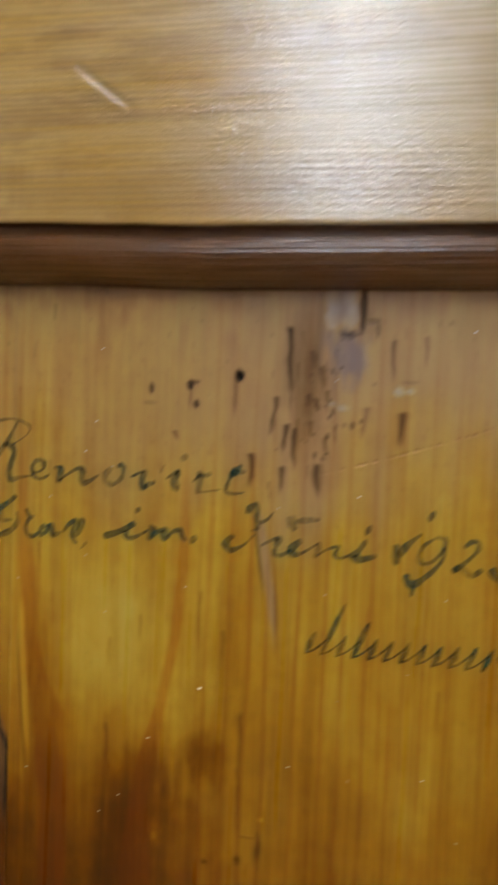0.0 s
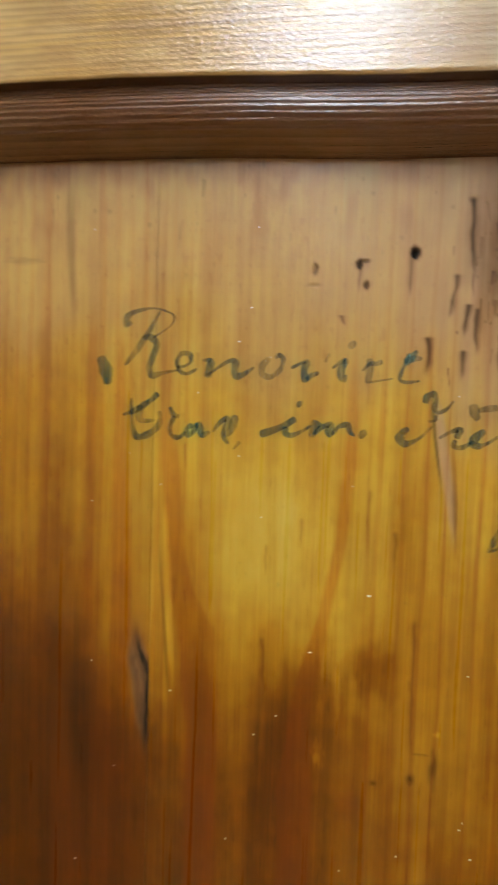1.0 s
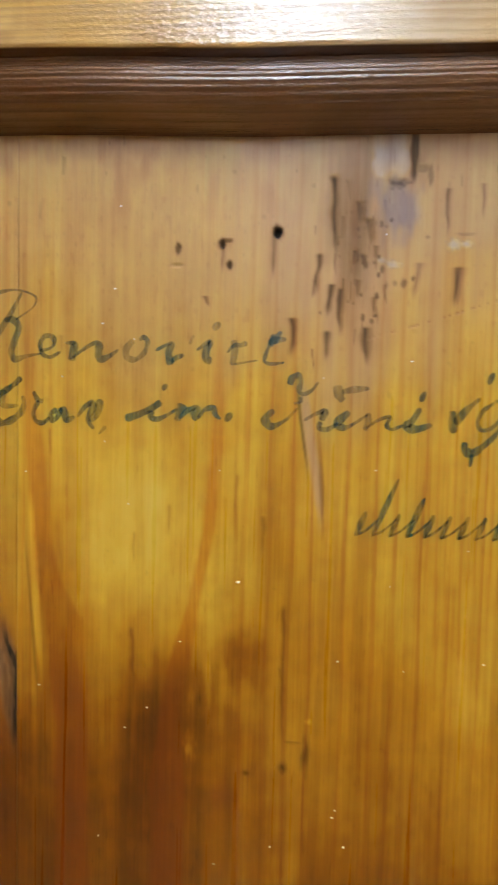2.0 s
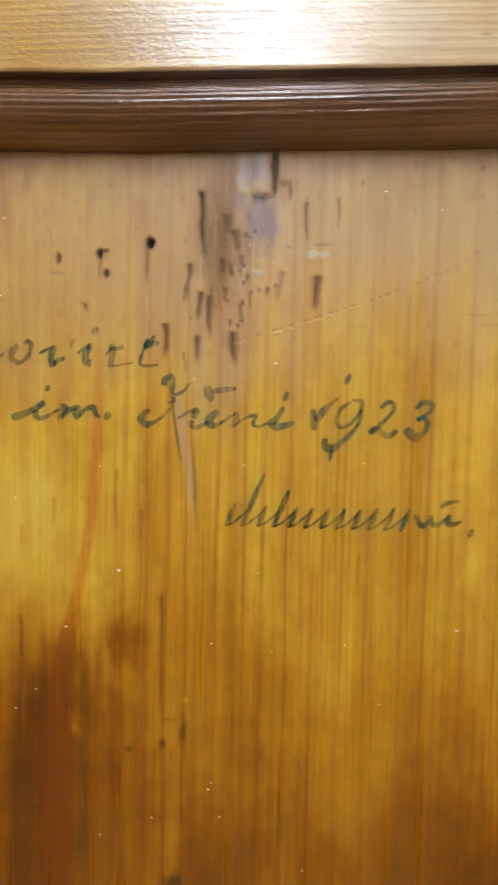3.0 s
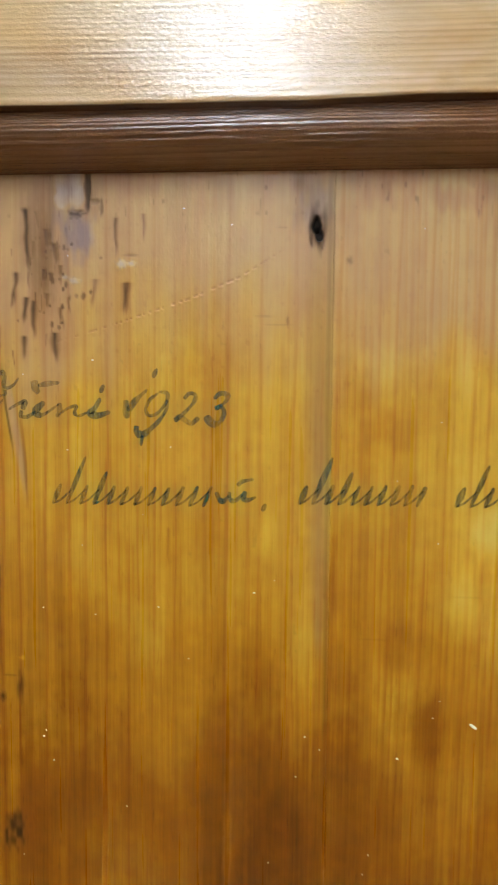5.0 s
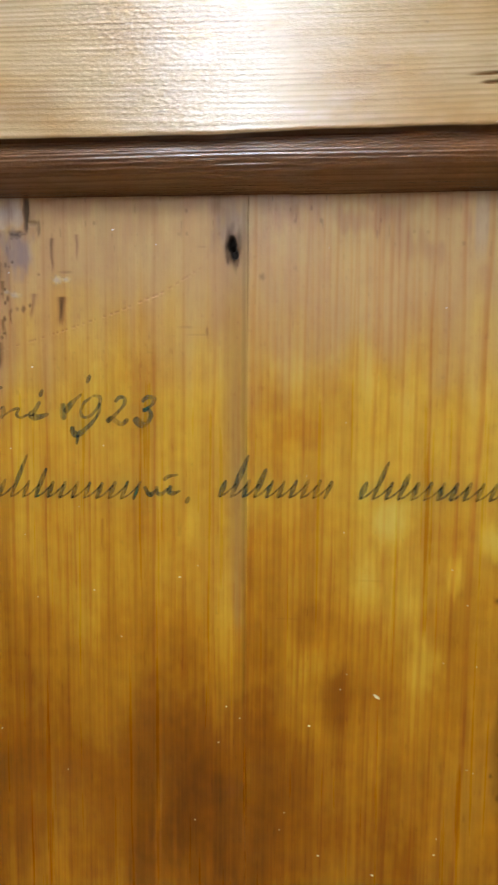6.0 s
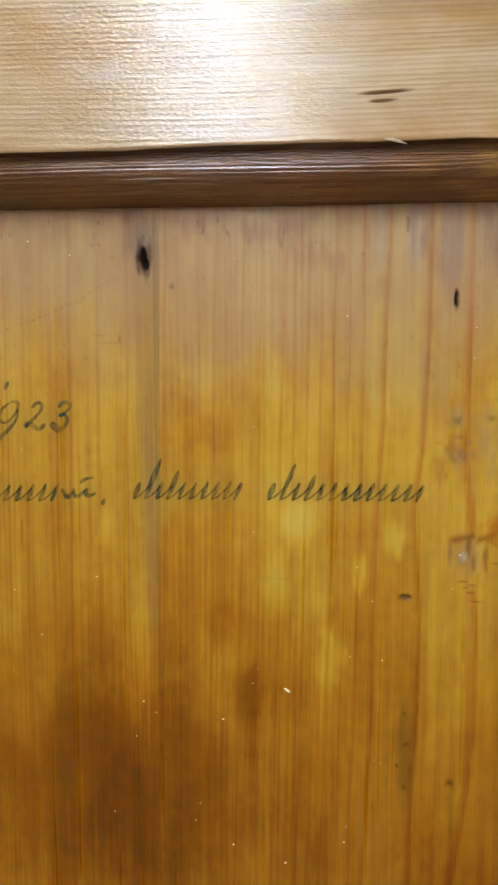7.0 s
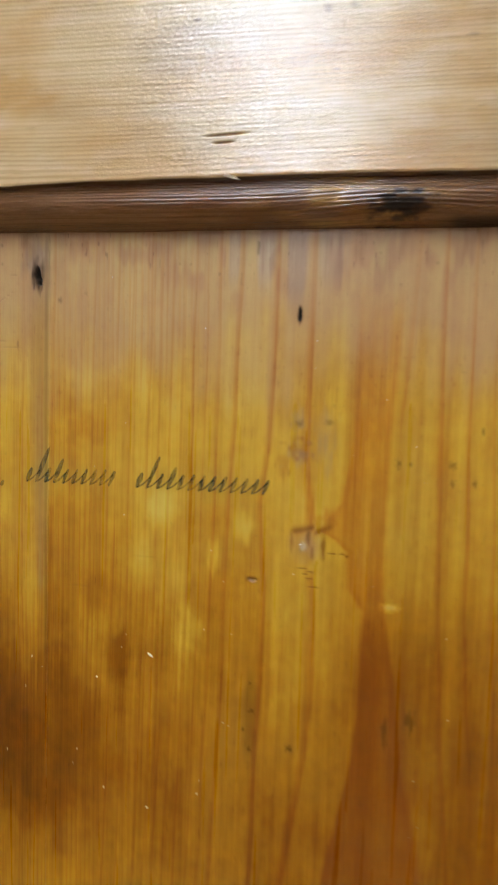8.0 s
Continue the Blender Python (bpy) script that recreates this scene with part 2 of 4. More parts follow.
def ceiling_lamp():
    thing = tagged(new("ceiling_lamp"), "long white hanging ceiling lamp, switched on", "lamp")
    thing.location = (LAMP_X, (LAMP_Y0 + LAMP_Y1) / 2, CEIL)
    half = (LAMP_Y1 - LAMP_Y0) / 2
    bm = bmesh.new()
    box(bm, -0.12, 0.12, -half, half, LAMP_Z - CEIL, LAMP_Z - CEIL + 0.045)
    bmesh.ops.bevel(bm, geom=list(bm.edges), offset=0.015, segments=3, affect="EDGES")
    part("diffuser", bm, GLOW, thing, "glowing white diffuser")
    # unseen glowing cover, added to brighten the ceiling and the bounced light
    bm = bmesh.new()
    box(bm, -0.11, 0.11, -half + 0.02, half - 0.02, LAMP_Z - CEIL + 0.046, LAMP_Z - CEIL + 0.05)
    part("uplight", bm, UPGLOW, thing, "unseen glowing cover, added to light the ceiling")
    for k in (-0.8, 0.8):
        bm = bmesh.new()
        bmesh.ops.create_cone(bm, cap_ends=True, segments=12, radius1=0.006, radius2=0.006, depth=CEIL - LAMP_Z - 0.05, matrix=Matrix.Translation((0, k * half, (LAMP_Z - CEIL + 0.05) / 2)))
        part("hanger", bm, STEEL, thing, "thin steel hanger")
    return thing


lamp = ceiling_lamp()
tagged(lamp, group="ceiling lamps in a row")
copy_thing(lamp, Matrix.Translation((LAMP_X, -4.32, CEIL)))

# ---- the panelled cupboard front ----
cupboard = tagged(new("cupboard_front"), "amber varnished old pine cupboard front with an inked inscription", "cupboard")
cupboard.location = (0, 0, 0)


class Surface:
    """Relief (mm, towards the viewer) and masks over a field of x and d in mm; d counts down from the panel's upper edge."""

    def __init__(self, x, d):
        self.x, self.d, self.h = x, d, np.zeros_like(x)
        self.m = {k: np.zeros_like(x) for k in ("late", "stain_shade", "red", "grey", "pale", "bare_haze", "mauve")}
        self.m["tone"] = np.full_like(x, 0.31)

    def lay(self, key, amount):
        self.m[key] = np.maximum(self.m[key], amount)

    def hole(self, x, d, rx, rd, depth, darkness=1.0):
        q = np.sqrt(((self.x - x) / rx) ** 2 + ((self.d - d) / rd) ** 2)
        q = q + 0.45 * (vn((self.x - x) / (0.7 * rx), (self.d - d) / (0.6 * rd), x) - 0.5)
        cut = 1 - step(0.55, 1.1, q)
        self.h -= depth * cut
        # shade inside the hole, put into the colour along with grime
        self.lay("grey", darkness * (1 - step(0.7, 1.5, q)))
        self.lay("stain_shade", darkness * (1 - step(0.9, 2.0, q)))

    def groove(self, x0, d0, x1, d1, w, depth, darkness=0.8, head=1.0):
        """A worn channel along the grain, deepest at its head, running out towards its tail."""
        s = (self.d - d0) / (d1 - d0)
        c = x0 + (x1 - x0) * s + 0.25 * (vn(self.d / 3.0, x0, 3) - 0.5) * 2
        width = w * (1.0 - 0.5 * np.clip(s, 0, 1)) * (0.75 + 0.5 * vn(self.d / 2.2, x0 + 5, 4))
        run = step(-0.03, 0.03, s) * (1 - step(0.55, 1.02, s)) * head
        self.h -= 0.24 * depth * bell((self.x - c) / width) ** 2 * run
        self.lay("stain_shade", min(0.9, 0.2 + 1.4 * darkness) * bell((self.x - c) / (1.5 * width)) * run)
        # coloured darker at the head and along the left edge
        dark = 0.5 * bell((self.x - c) / (0.8 * width)) * (1 - 0.8 * np.clip(s, 0, 1)) + 0.5 * bell((self.x - c + 0.4 * width) / (0.55 * width))
        self.lay("grey", darkness * dark * run * (0.6 + 0.5 * vn(self.x / 0.8, self.d / 4.0, 5)))

    def path(self, key, points, width, amount, edge=1.0, wobble=0.6):
        """A streak that follows points of (d, x, width factor)."""
        ds, xs, ws = zip(*points)
        c = np.interp(self.d, ds, xs) + wobble * (vn(self.d / 22.0, xs[0], 6) - 0.5) * 2
        w = width * np.interp(self.d, ds, ws)
        run = 26 if key in ("red", "stain_shade") else 7
        fade = step(ds[0] - run, ds[0] + run, self.d) * (1 - step(ds[-1] - 6, ds[-1] + 6, self.d))
        q = np.abs(self.x - c) / np.maximum(w, 1e-3) + 0.5 * (vn(self.x / 0.9, self.d / 38, 14) - 0.5)
        self.lay(key, amount * fade * (1 - step(1 - 0.6 * edge, 1 + 0.6 * edge, q)))

    def between(self, key, ds, left, right, amount, soft=1.0, start=0.0):
        """A heartwood band between two edges, strongest along its rims."""
        l = np.interp(self.d, ds, left) + 0.7 * (vn(self.d / 14.0, left[0], 61) - 0.5)
        r = np.interp(self.d, ds, right) + 0.7 * (vn(self.d / 14.0, right[0], 62) - 0.5)
        inside = step(-soft, soft, self.x - l) * step(-soft, soft, r - self.x)
        rim = np.clip(bell((self.x - l - soft) / 1.8) + bell((r - self.x - soft) / 1.8), 0, 1)
        grain = 0.85 + 0.3 * (vn(self.x / 1.1, self.d / 40.0, 63) - 0.5) + 0.3 * (vn(self.x / 5.0, self.d / 18.0, 64) - 0.5)
        self.lay(key, np.clip(amount * inside * (0.72 + 0.28 * rim) * grain * step(start - 14, start + 14, self.d), 0, 1))

    def line(self, points, width, amount):
        """A late-wood line: soft on its one side, sharp on the other."""
        ds, xs = zip(*points)
        c = np.interp(self.d, ds, xs) + 0.5 * (vn(self.d / 30.0, xs[0], 8) - 0.5) * 2
        q = (self.x - c) / (1.3 * width)
        fade = 0.65 + 0.5 * vn(self.d / 25.0, xs[0], 9)
        if ds[0] > 60:
            fade = fade * step(ds[0] - 5, ds[0] + 1, self.d)
        if ds[-1] < 200:
            fade = fade * (1 - step(ds[-1] - 1, ds[-1] + 5, self.d))
        shape = fade * np.where(q > 0, 1 - step(0, 0.5, q), 1 - step(0, 1.4, -q))
        self.lay("late", amount * shape)
        self.lay("red", 0.14 * amount * shape)

    def blot(self, key, x, d, rx, rd, amount, rag=0.5, core=0.0):
        q = np.sqrt(((self.x - x) / rx) ** 2 + ((self.d - d) / rd) ** 2)
        q = q + 1.3 * rag * (vn(self.x / (0.3 * rx), self.d / (0.5 * rd), 11) - 0.5) + 0.4 * rag * (vn(self.x / 0.9, self.d / 14.0, 12) - 0.5)
        self.lay(key, amount * (1 - step(0.5 * core, 1.4 + 0.5 * core, q)) * (0.88 + 0.2 * vn(self.x / 0.9, self.d / 16.0, 13)))

    def shade(self, x, d, rx, rd, tone, rag=0.4):
        """Draws the wood's tone towards a value over a ragged, grain-wise patch."""
        q = np.sqrt(((self.x - x) / rx) ** 2 + ((self.d - d) / rd) ** 2)
        q = q + rag * (vn(self.x / (0.35 * rx), self.d / (0.5 * rd), 11) - 0.5) + 0.5 * rag * (vn(self.x / 1.3, self.d / 26.0, 12) - 0.5) + 0.35 * rag * (vn(self.x / 3.1, self.d / 5.0, 16) - 0.5)
        t = self.m["tone"]
        t += 0.85 * (tone - t) * (1 - step(0.15, 1.3, q))

    def rings(self, spacing, amount, lean, seed):
        """Year rings standing on edge: brightness ramps up to a late line, then drops."""
        x, d = self.x, self.d
        warp = 2.6 * (vn(x / 34, d / 120, seed) - 0.5) + 1.1 * (vn(x / 7, d / 55, seed + 1) - 0.5) + 0.35 * (vn(x / 2.2, d / 24, seed + 6) - 0.5) + lean * d
        u = (x + warp) / spacing + 3.2 * vn((x + warp) / 15, 0.5 + 0 * d, seed + 2)
        k = np.floor(u)
        s = u - k
        each = 0.45 + 0.55 * vn(k * 0.93, 3.3 + 0 * k, seed + 3)
        along = (0.65 + 0.45 * vn(k * 0.7, d / 45, seed + 4)) * (0.5 + 0.6 * step(0.3, 0.65, vn(x / 13, d / 75, seed + 5)))
        self.lay("late", amount * each * along * step(0.35, 0.95, s) ** 1.5 * (1 - step(0.95, 1.0, s)))
        self.h -= 0.012 * each * np.sin(6.283 * s)


def tones(s):
    """Golden, brown and stained patches of the panel, the wide ones first."""
    x, d = s.x, s.d
    # tone grows darker towards the bottom, with a ragged start
    s.m["tone"] += 0.18 * step(85, 165, d + 40 * (vn(x / 28, d / 60, 24) - 0.5))
    s.shade(-179, 158, 24.0, 53, 0.82)
    s.shade(-186, 128, 14.5, 31, 0.72)
    s.shade(-163, 172, 18.8, 32, 0.72)
    s.shade(-167, 103, 12.4, 30, 0.42)
    s.shade(-187, 59, 17.4, 27, 0.42)
    s.shade(-186, 89, 8.0, 9, 0.25)
    s.shade(-169, 88, 6.2, 23, 0.33)
    s.shade(-152, 87, 6.1, 25, 0.25)
    s.shade(-148, 170, 7.7, 22, 0.68)
    s.shade(-138, 131, 6.0, 18, 0.55)
    s.shade(-135, 173, 6.1, 23, 0.75)
    s.shade(-123, 93, 15.8, 28, 0.18)
    s.shade(-121, 126, 13.0, 10, 0.38)
    s.shade(-124, 152, 13.2, 18, 0.50)
    s.shade(-127, 175, 7.5, 18, 0.50)
    s.shade(-109, 131, 7.1, 9, 0.60)
    s.shade(-111, 155, 7.9, 19, 0.72)
    s.shade(-112, 176, 8.7, 12, 0.72)
    s.shade(-101, 106, 4.9, 19, 0.25)
    s.shade(-91, 127, 6.2, 9, 0.62)
    s.shade(-99, 142, 7.0, 9, 0.50)
    s.shade(-95, 161, 11.2, 18, 0.58)
    s.shade(-85, 98, 8.1, 28, 0.38)
    s.shade(-76, 125, 10.7, 29, 0.46)
    s.shade(-107, 144, 10.5, 23, 0.70)
    s.shade(-94, 125, 6.7, 7, 0.68)
    s.shade(-94, 147, 9.0, 9, 0.62)
    s.shade(-104, 180, 12.1, 19, 0.68)
    s.shade(-79, 136, 11.9, 28, 0.50)
    s.shade(-79, 171, 16.5, 20, 0.55)
    s.shade(-58, 83, 11.7, 22, 0.33)
    s.shade(-58, 143, 13.4, 23, 0.45)
    s.shade(-56, 178, 15.0, 16, 0.50)
    s.shade(-39, 112, 10.3, 23, 0.33)
    s.shade(-35, 165, 8.9, 23, 0.45)
    s.shade(-15, 104, 16.0, 20, 0.34)
    s.shade(-12, 146, 13.3, 18, 0.55)
    s.shade(-11, 177, 13.4, 16, 0.66)
    s.shade(2, 56, 4.3, 10, 0.22)
    s.shade(-5, 101, 2.9, 9, 0.22)
    s.shade(-81, 191, 2.4, 3, 0.95)
    s.shade(-63, 150, 18.0, 33, 0.52)
    s.shade(-67, 194, 16.0, 23, 0.68)
    s.shade(-31, 167, 16.0, 27, 0.50)
    s.shade(-34, 113, 21.0, 21, 0.35)
    s.shade(-9, 169, 8.0, 13, 0.64)
    s.shade(-6, 194, 19.0, 21, 0.68)
    s.shade(26, 53, 10.0, 7, 0.20)
    s.shade(30, 71, 8.0, 8, 0.46)
    s.shade(43, 61, 10.0, 10, 0.33)
    s.shade(64, 69, 10.0, 10, 0.25)
    s.shade(58, 99, 7.0, 7, 0.16)
    s.shade(51, 119, 5.0, 14, 0.22)
    s.shade(21, 112, 10.0, 20, 0.42)
    s.shade(35, 132, 8.0, 9, 0.58)
    s.shade(29, 191, 20.0, 20, 0.62)
    s.shade(16, 163, 8.0, 10, 0.64)
    s.shade(44, 161, 8.0, 10, 0.68)
    s.shade(56, 184, 8.0, 21, 0.42)
    s.shade(67, 153, 6.0, 21, 0.40)
    s.shade(5, 51, 2.0, 15, 0.20)
    s.shade(7, 129, 4.0, 27, 0.28)
    s.shade(105, 142, 10.9, 48, 0.38)
    s.shade(119, 142, 9.0, 38, 0.36)
    s.shade(120, 193, 10.9, 29, 0.45)
    s.shade(110, 50, 7.0, 18, 0.35)
    s.shade(130, 50, 7.0, 27, 0.42)
    s.shade(-9, 181, 21.5, 26, 0.70)
    s.shade(10, 202, 23.3, 24, 0.72)
    s.shade(43, 154, 9.4, 9, 0.66)
    s.shade(24, 178, 11.5, 14, 0.64)
    s.shade(43, 177, 9.5, 12, 0.60)
    s.shade(60, 202, 17.0, 22, 0.52)
    s.shade(87, 201, 13.0, 20, 0.50)
    s.shade(57, 100, 5.2, 8, 0.10)
    s.shade(89, 104, 4.4, 7, 0.08)
    s.shade(78, 115, 2.6, 8, 0.12)
    s.shade(64, 59, 9.1, 11, 0.22)
    s.shade(51, 56, 2.7, 11, 0.15)
    s.shade(71, 74, 4.5, 13, 0.18)
    s.shade(68, 145, 7.4, 12, 0.25)
    s.shade(64, 124, 7.4, 11, 0.28)
    s.shade(139, 95, 2.6, 13, 0.25)
    s.shade(-190, 175, 26, 70, 0.88)
    s.shade(-172, 185, 22, 45, 0.78)
    s.shade(172, 215, 16, 45, 0.58)
    s.shade(-182, 88, 18, 40, 0.50)
    s.shade(-158, 105, 8, 40, 0.36)
    s.shade(-143, 108, 6, 26, 0.50)
    s.shade(-180, 165, 28, 62, 0.82, 0.25)
    s.shade(-152, 175, 10, 40, 0.70)
    s.shade(-124, 165, 14, 30, 0.60)
    s.shade(-134, 168, 14, 40, 0.66)
    s.shade(-114, 172, 14, 38, 0.68)
    s.shade(-112, 162, 16, 42, 0.74)
    s.shade(-90, 168, 12, 40, 0.62)
    s.shade(-69, 22, 10, 30, 0.42)
    s.shade(-145, 190, 26, 44, 0.74)
    s.shade(-108, 192, 20, 48, 0.72)
    s.shade(-60, 200, 26, 44, 0.62)
    s.shade(-22, 196, 26, 40, 0.72)
    s.shade(14, 200, 24, 38, 0.76)
    s.shade(52, 206, 22, 30, 0.60)
    s.shade(100, 215, 30, 34, 0.52)


def pine_field(s):
    """What all boards share: the varnish's tones, the upper band's haze as colour, weak waviness and raised grain."""
    x, d = s.x, s.d
    s.h += 0.10 * (vn(x / 15, d / 60, 21) - 0.5) + 0.05 * (vn(x / 3.2, d / 30, 22) - 0.5) + 0.02 * (vn(x / 0.9, d / 9, 23) - 0.5)
    tones(s)
    t = s.m["tone"]
    t += 0.10 * (vn(x / 13, d / 40, 25) - 0.5) + 0.10 * (vn(x / 3.4, d / 70, 26) - 0.5) + 0.035 * (vn(x / 5, d / 9, 33) - 0.5) + 0.045 * (vn(x / 2.0, d / 3.0, 32) - 0.5) + 0.05 * (vn(x / 1.5, d / 45, 34) - 0.5)
    # darker tone towards the lower left
    t += 0.12 * (1 - step(-150, -104, x + 12 * (vn(x / 5, d / 50, 87) - 0.5))) * step(60, 150, d)
    # tan upper band, drawn out along the grain: lamp haze put into the colour
    edge = d + 22 * (vn(x / 24, d / 30, 50) - 0.5) + 14 * (vn(x / 3, d / 40, 51) - 0.5) + 8 * (vn(x / 8, d / 9, 53) - 0.5)
    s.lay("bare_haze", (0.92 - 0.46 * (1 - step(-125, -70, x))) * (1 - step(28, 66, edge)))
    t -= (0.02 + 0.08 * step(-125, -70, x)) * (1 - step(20, 60, edge))
    s.lay("mauve", 0.08 * (1 - step(3, 34, d + 18 * (vn(x / 14, d / 16, 66) - 0.5) + 8 * (vn(x / 2.2, d / 30, 67) - 0.5))))
    grime = vn(x / 7, d / 9, 37) * 0.6 + vn(x / 1.6, d / 7, 38) * 0.4
    s.lay("stain_shade", (0.5 + 0.3 * step(0, 30, x)) * step(0.45, 0.75, grime) * (1 - step(4, 30 + 8 * step(0, 30, x), d)))
    # shadow line under the moulding, put into the colour along with grime
    s.lay("stain_shade", 0.55 * (1 - step(0, 7, d + 6 * (vn(x / 4, d / 9, 52) - 0.5))))
    strip = vn(np.floor(x / 4.3 + 2 * vn(x / 30, 0 * x, 39)) * 0.77, 0 * x, 40)
    t -= 0.10 * step(0.4, 0.7, strip) * (1 - step(14, 46, d + 22 * vn(x / 5, 0 * x, 48)))
    s.lay("grey", 0.12 * step(0.45, 0.7, strip) * (1 - step(8, 30, d + 14 * vn(x / 5, 0 * x, 49))))
    speck = vn(x / 0.8, d / 1.6, 59)
    s.h += 0.012 * (vn(x / 1.1, d / 2.4, 60) - 0.5) + 0.02 * step(0.82, 0.97, speck)
    s.lay("stain_shade", 0.22 * step(0.8, 0.95, vn(x / 0.7, d / 2.2, 65)) * (1 - step(40, 90, d)))
    nib = vn(x / 1.3, d / 1.9, 28)
    s.h += 0.05 * step(0.93, 0.99, nib)
    s.lay("grey", 0.35 * step(0.90, 0.97, vn(x / 0.9, d / 3.5, 29)) * (1 - step(0, 35, d)) + 0.12 * step(0.93, 0.98, vn(x / 0.7, d / 2.5, 30)))


def left_board(s):
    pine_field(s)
    s.lay("red", 0.16 * step(50, 90, s.d) * (0.5 + vn(s.x / 6, s.d / 60, 68)))
    s.rings(4.6, 0.75, 0.004, 31)
    s.path("red", [(140, -176, 0.6), (190, -172, 1.1), (260, -172, 1.2)], 6, 0.55, 1.2, 1.5)
    s.path("late", [(45, -160, 0.5), (75, -159.6, 1), (155, -158, 1.4), (240, -158, 1.2)], 2.0, 0.9, 1.0)
    s.path("late", [(40, -167.5, 0.8), (105, -167.5, 1), (240, -168, 1.4)], 1.5, 0.8, 1.0)
    s.path("grey", [(4, -173.8, 1), (35, -173.2, 0.6)], 1.4, 0.3, 1.3)
    s.path("red", [(120, -164, 0.5), (160, -163, 1.3), (240, -164, 1.5)], 3.5, 0.5, 1.2)
    s.blot("grey", -186, 24, 6, 1.0, 0.25)
    # torn crack with its grey, fibrous floor
    floor = [(121.6, -154.6, 0.5), (127.5, -154.1, 1), (134.4, -152.6, 1), (143.0, -151.9, 0.7), (149.0, -151.8, 0.3)]
    s.path("bare_haze", floor, 2.8, 0.9, 0.7, 0.3)
    s.path("stain_shade", floor, 2.6, 0.3, 0.7, 0.3)
    s.path("grey", floor, 2.0, 0.45, 1.0, 0.3)
    rim = [(121.0, -154.1, 1.3), (124.7, -153.4, 0.9), (127.8, -151.9, 1.4), (131.5, -150.6, 1), (139.7, -150.9, 1.1), (148.7, -151.3, 0.7)]
    s.path("grey", rim, 0.6, 1.0, 0.9, 0.5)
    s.path("stain_shade", rim, 1.5, 1.0, 1.2, 0.5)
    c = np.interp(s.d, [q[0] for q in floor], [q[1] for q in floor])
    dug = bell((s.x - c) / 1.9) * step(rim[0][0] - 1, rim[0][0] + 2, s.d) * (1 - step(rim[-1][0] - 5, rim[-1][0] + 1, s.d))
    s.h -= (0.35 + 0.3 * vn(s.x / 0.5, s.d / 4.0, 53)) * dug
    s.m["grey"] *= 1 - 0.5 * dug * step(0.4, 0.7, vn(s.x / 0.6, s.d / 3.0, 54))
    s.hole(-149.3, 127.4, 1.5, 0.9, 0.6, 0.95)
    s.path("grey", [(164.6, -153.9, 1.0), (175.6, -153.9, 0.6)], 1.1, 0.35, 1.3)


def middle_board(s):
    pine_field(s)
    x, d = s.x, s.d
    t = Surface(x, d)
    t.rings(2.2, 0.82, -0.003, 41)
    flat = 1 - 0.85 * bell((x + 122) / 20) - 0.45 * bell((x + 75) / 26)
    s.lay("late", t.m["late"] * flat)
    s.h += t.h * flat
    # broad streaks of heartwood
    s.path("red", [(25, -149.3, 0.6), (60, -148.3, 1)], 1.1, 0.28, 1.3)
    cd = (60, 75, 96, 108, 118, 132, 146, 184, 260)
    s.between("late", cd, (-148.9, -148.6, -146.9, -146.1, -143.8, -142.2, -140.6, -140.1, -140), (-146.5, -143.8, -142.6, -139.5, -134, -132.6, -132.5, -131.5, -131), 1.0, 0.9, 40)
    s.between("red", cd, (-148.5, -148, -146.5, -145.6, -143, -142, -140.6, -140.1, -140), (-147, -145, -144, -143, -138, -134, -132.5, -131.5, -131), 1.0, 0.8, 128)
    cd = (42, 74, 94, 113, 126, 140, 158, 181, 260)
    s.between("late", cd, (-102, -102.2, -103.7, -107.4, -111.2, -114, -116.1, -115.7, -118), (-100, -98.8, -101, -104.4, -105.7, -108, -107, -107.2, -108), 1.0, 0.7, 48)
    s.between("red", cd, (-102, -102.2, -103.7, -107.4, -111.2, -114, -116.1, -115.7, -118), (-101, -101, -103, -106, -107, -108.5, -107.2, -107.2, -108), 1.0, 0.8, 128)
    s.blot("red", -97.5, 160, 3, 9, 0.6, 0.8)
    s.blot("red", -75, 190, 5, 16, 0.45)
    for c, w, a in ((-93, 1.0, 0.7), (-87.5, 0.6, 0.8), (-82, 0.8, 0.75), (-77, 0.5, 0.9), (-69, 0.7, 0.8), (-62, 0.6, 0.9), (-57, 0.8, 0.8), (-51, 0.6, 0.95), (-44, 0.5, 0.8), (-37, 0.5, 0.7), (-31, 0.4, 0.6), (-16, 0.6, 0.7), (-7, 0.5, 0.7), (3, 0.6, 0.6)):
        s.line([(20, c + 0.3), (90, c), (150, c - 0.4), (250, c - 1.0)], w, a)
    # grey joint stain beside the seam
    band = [(-4, 8.0, 1.3), (20, 9.2, 1.0), (60, 9.6, 1.0), (95, 10.0, 0.8), (135, 10.8, 0.3)]
    s.path("bare_haze", band, 3.0, 0.4, 1.6, 0.8)
    s.path("grey", band, 3.0, 0.17, 1.6, 0.8)
    s.path("grey", [(0, 12.2, 1.2), (60, 12.2, 1.0), (110, 12.3, 0.8), (160, 12.4, 0.6)], 0.9, 0.35, 1.2, 0.2)
    s.blot("grey", 7, 7, 9, 9, 0.25)
    s.blot("bare_haze", 8, 9, 6, 7, 0.3)
    # nail hole with its rust
    s.hole(8.3, 14.6, 1.3, 2.3, 2.4)
    s.hole(9.0, 17.4, 1.35, 2.4, 2.6)
    s.blot("grey", 8.6, 16.5, 2.6, 6.5, 0.9, 0.8)
    s.blot("mauve", 8.0, 11.0, 5.5, 9.0, 0.55, 0.5)
    s.hole(6.9, 18.6, 0.5, 2.0, 0.6, 0.6)
    s.hole(9.9, 19.4, 0.5, 1.8, 0.5, 0.5)
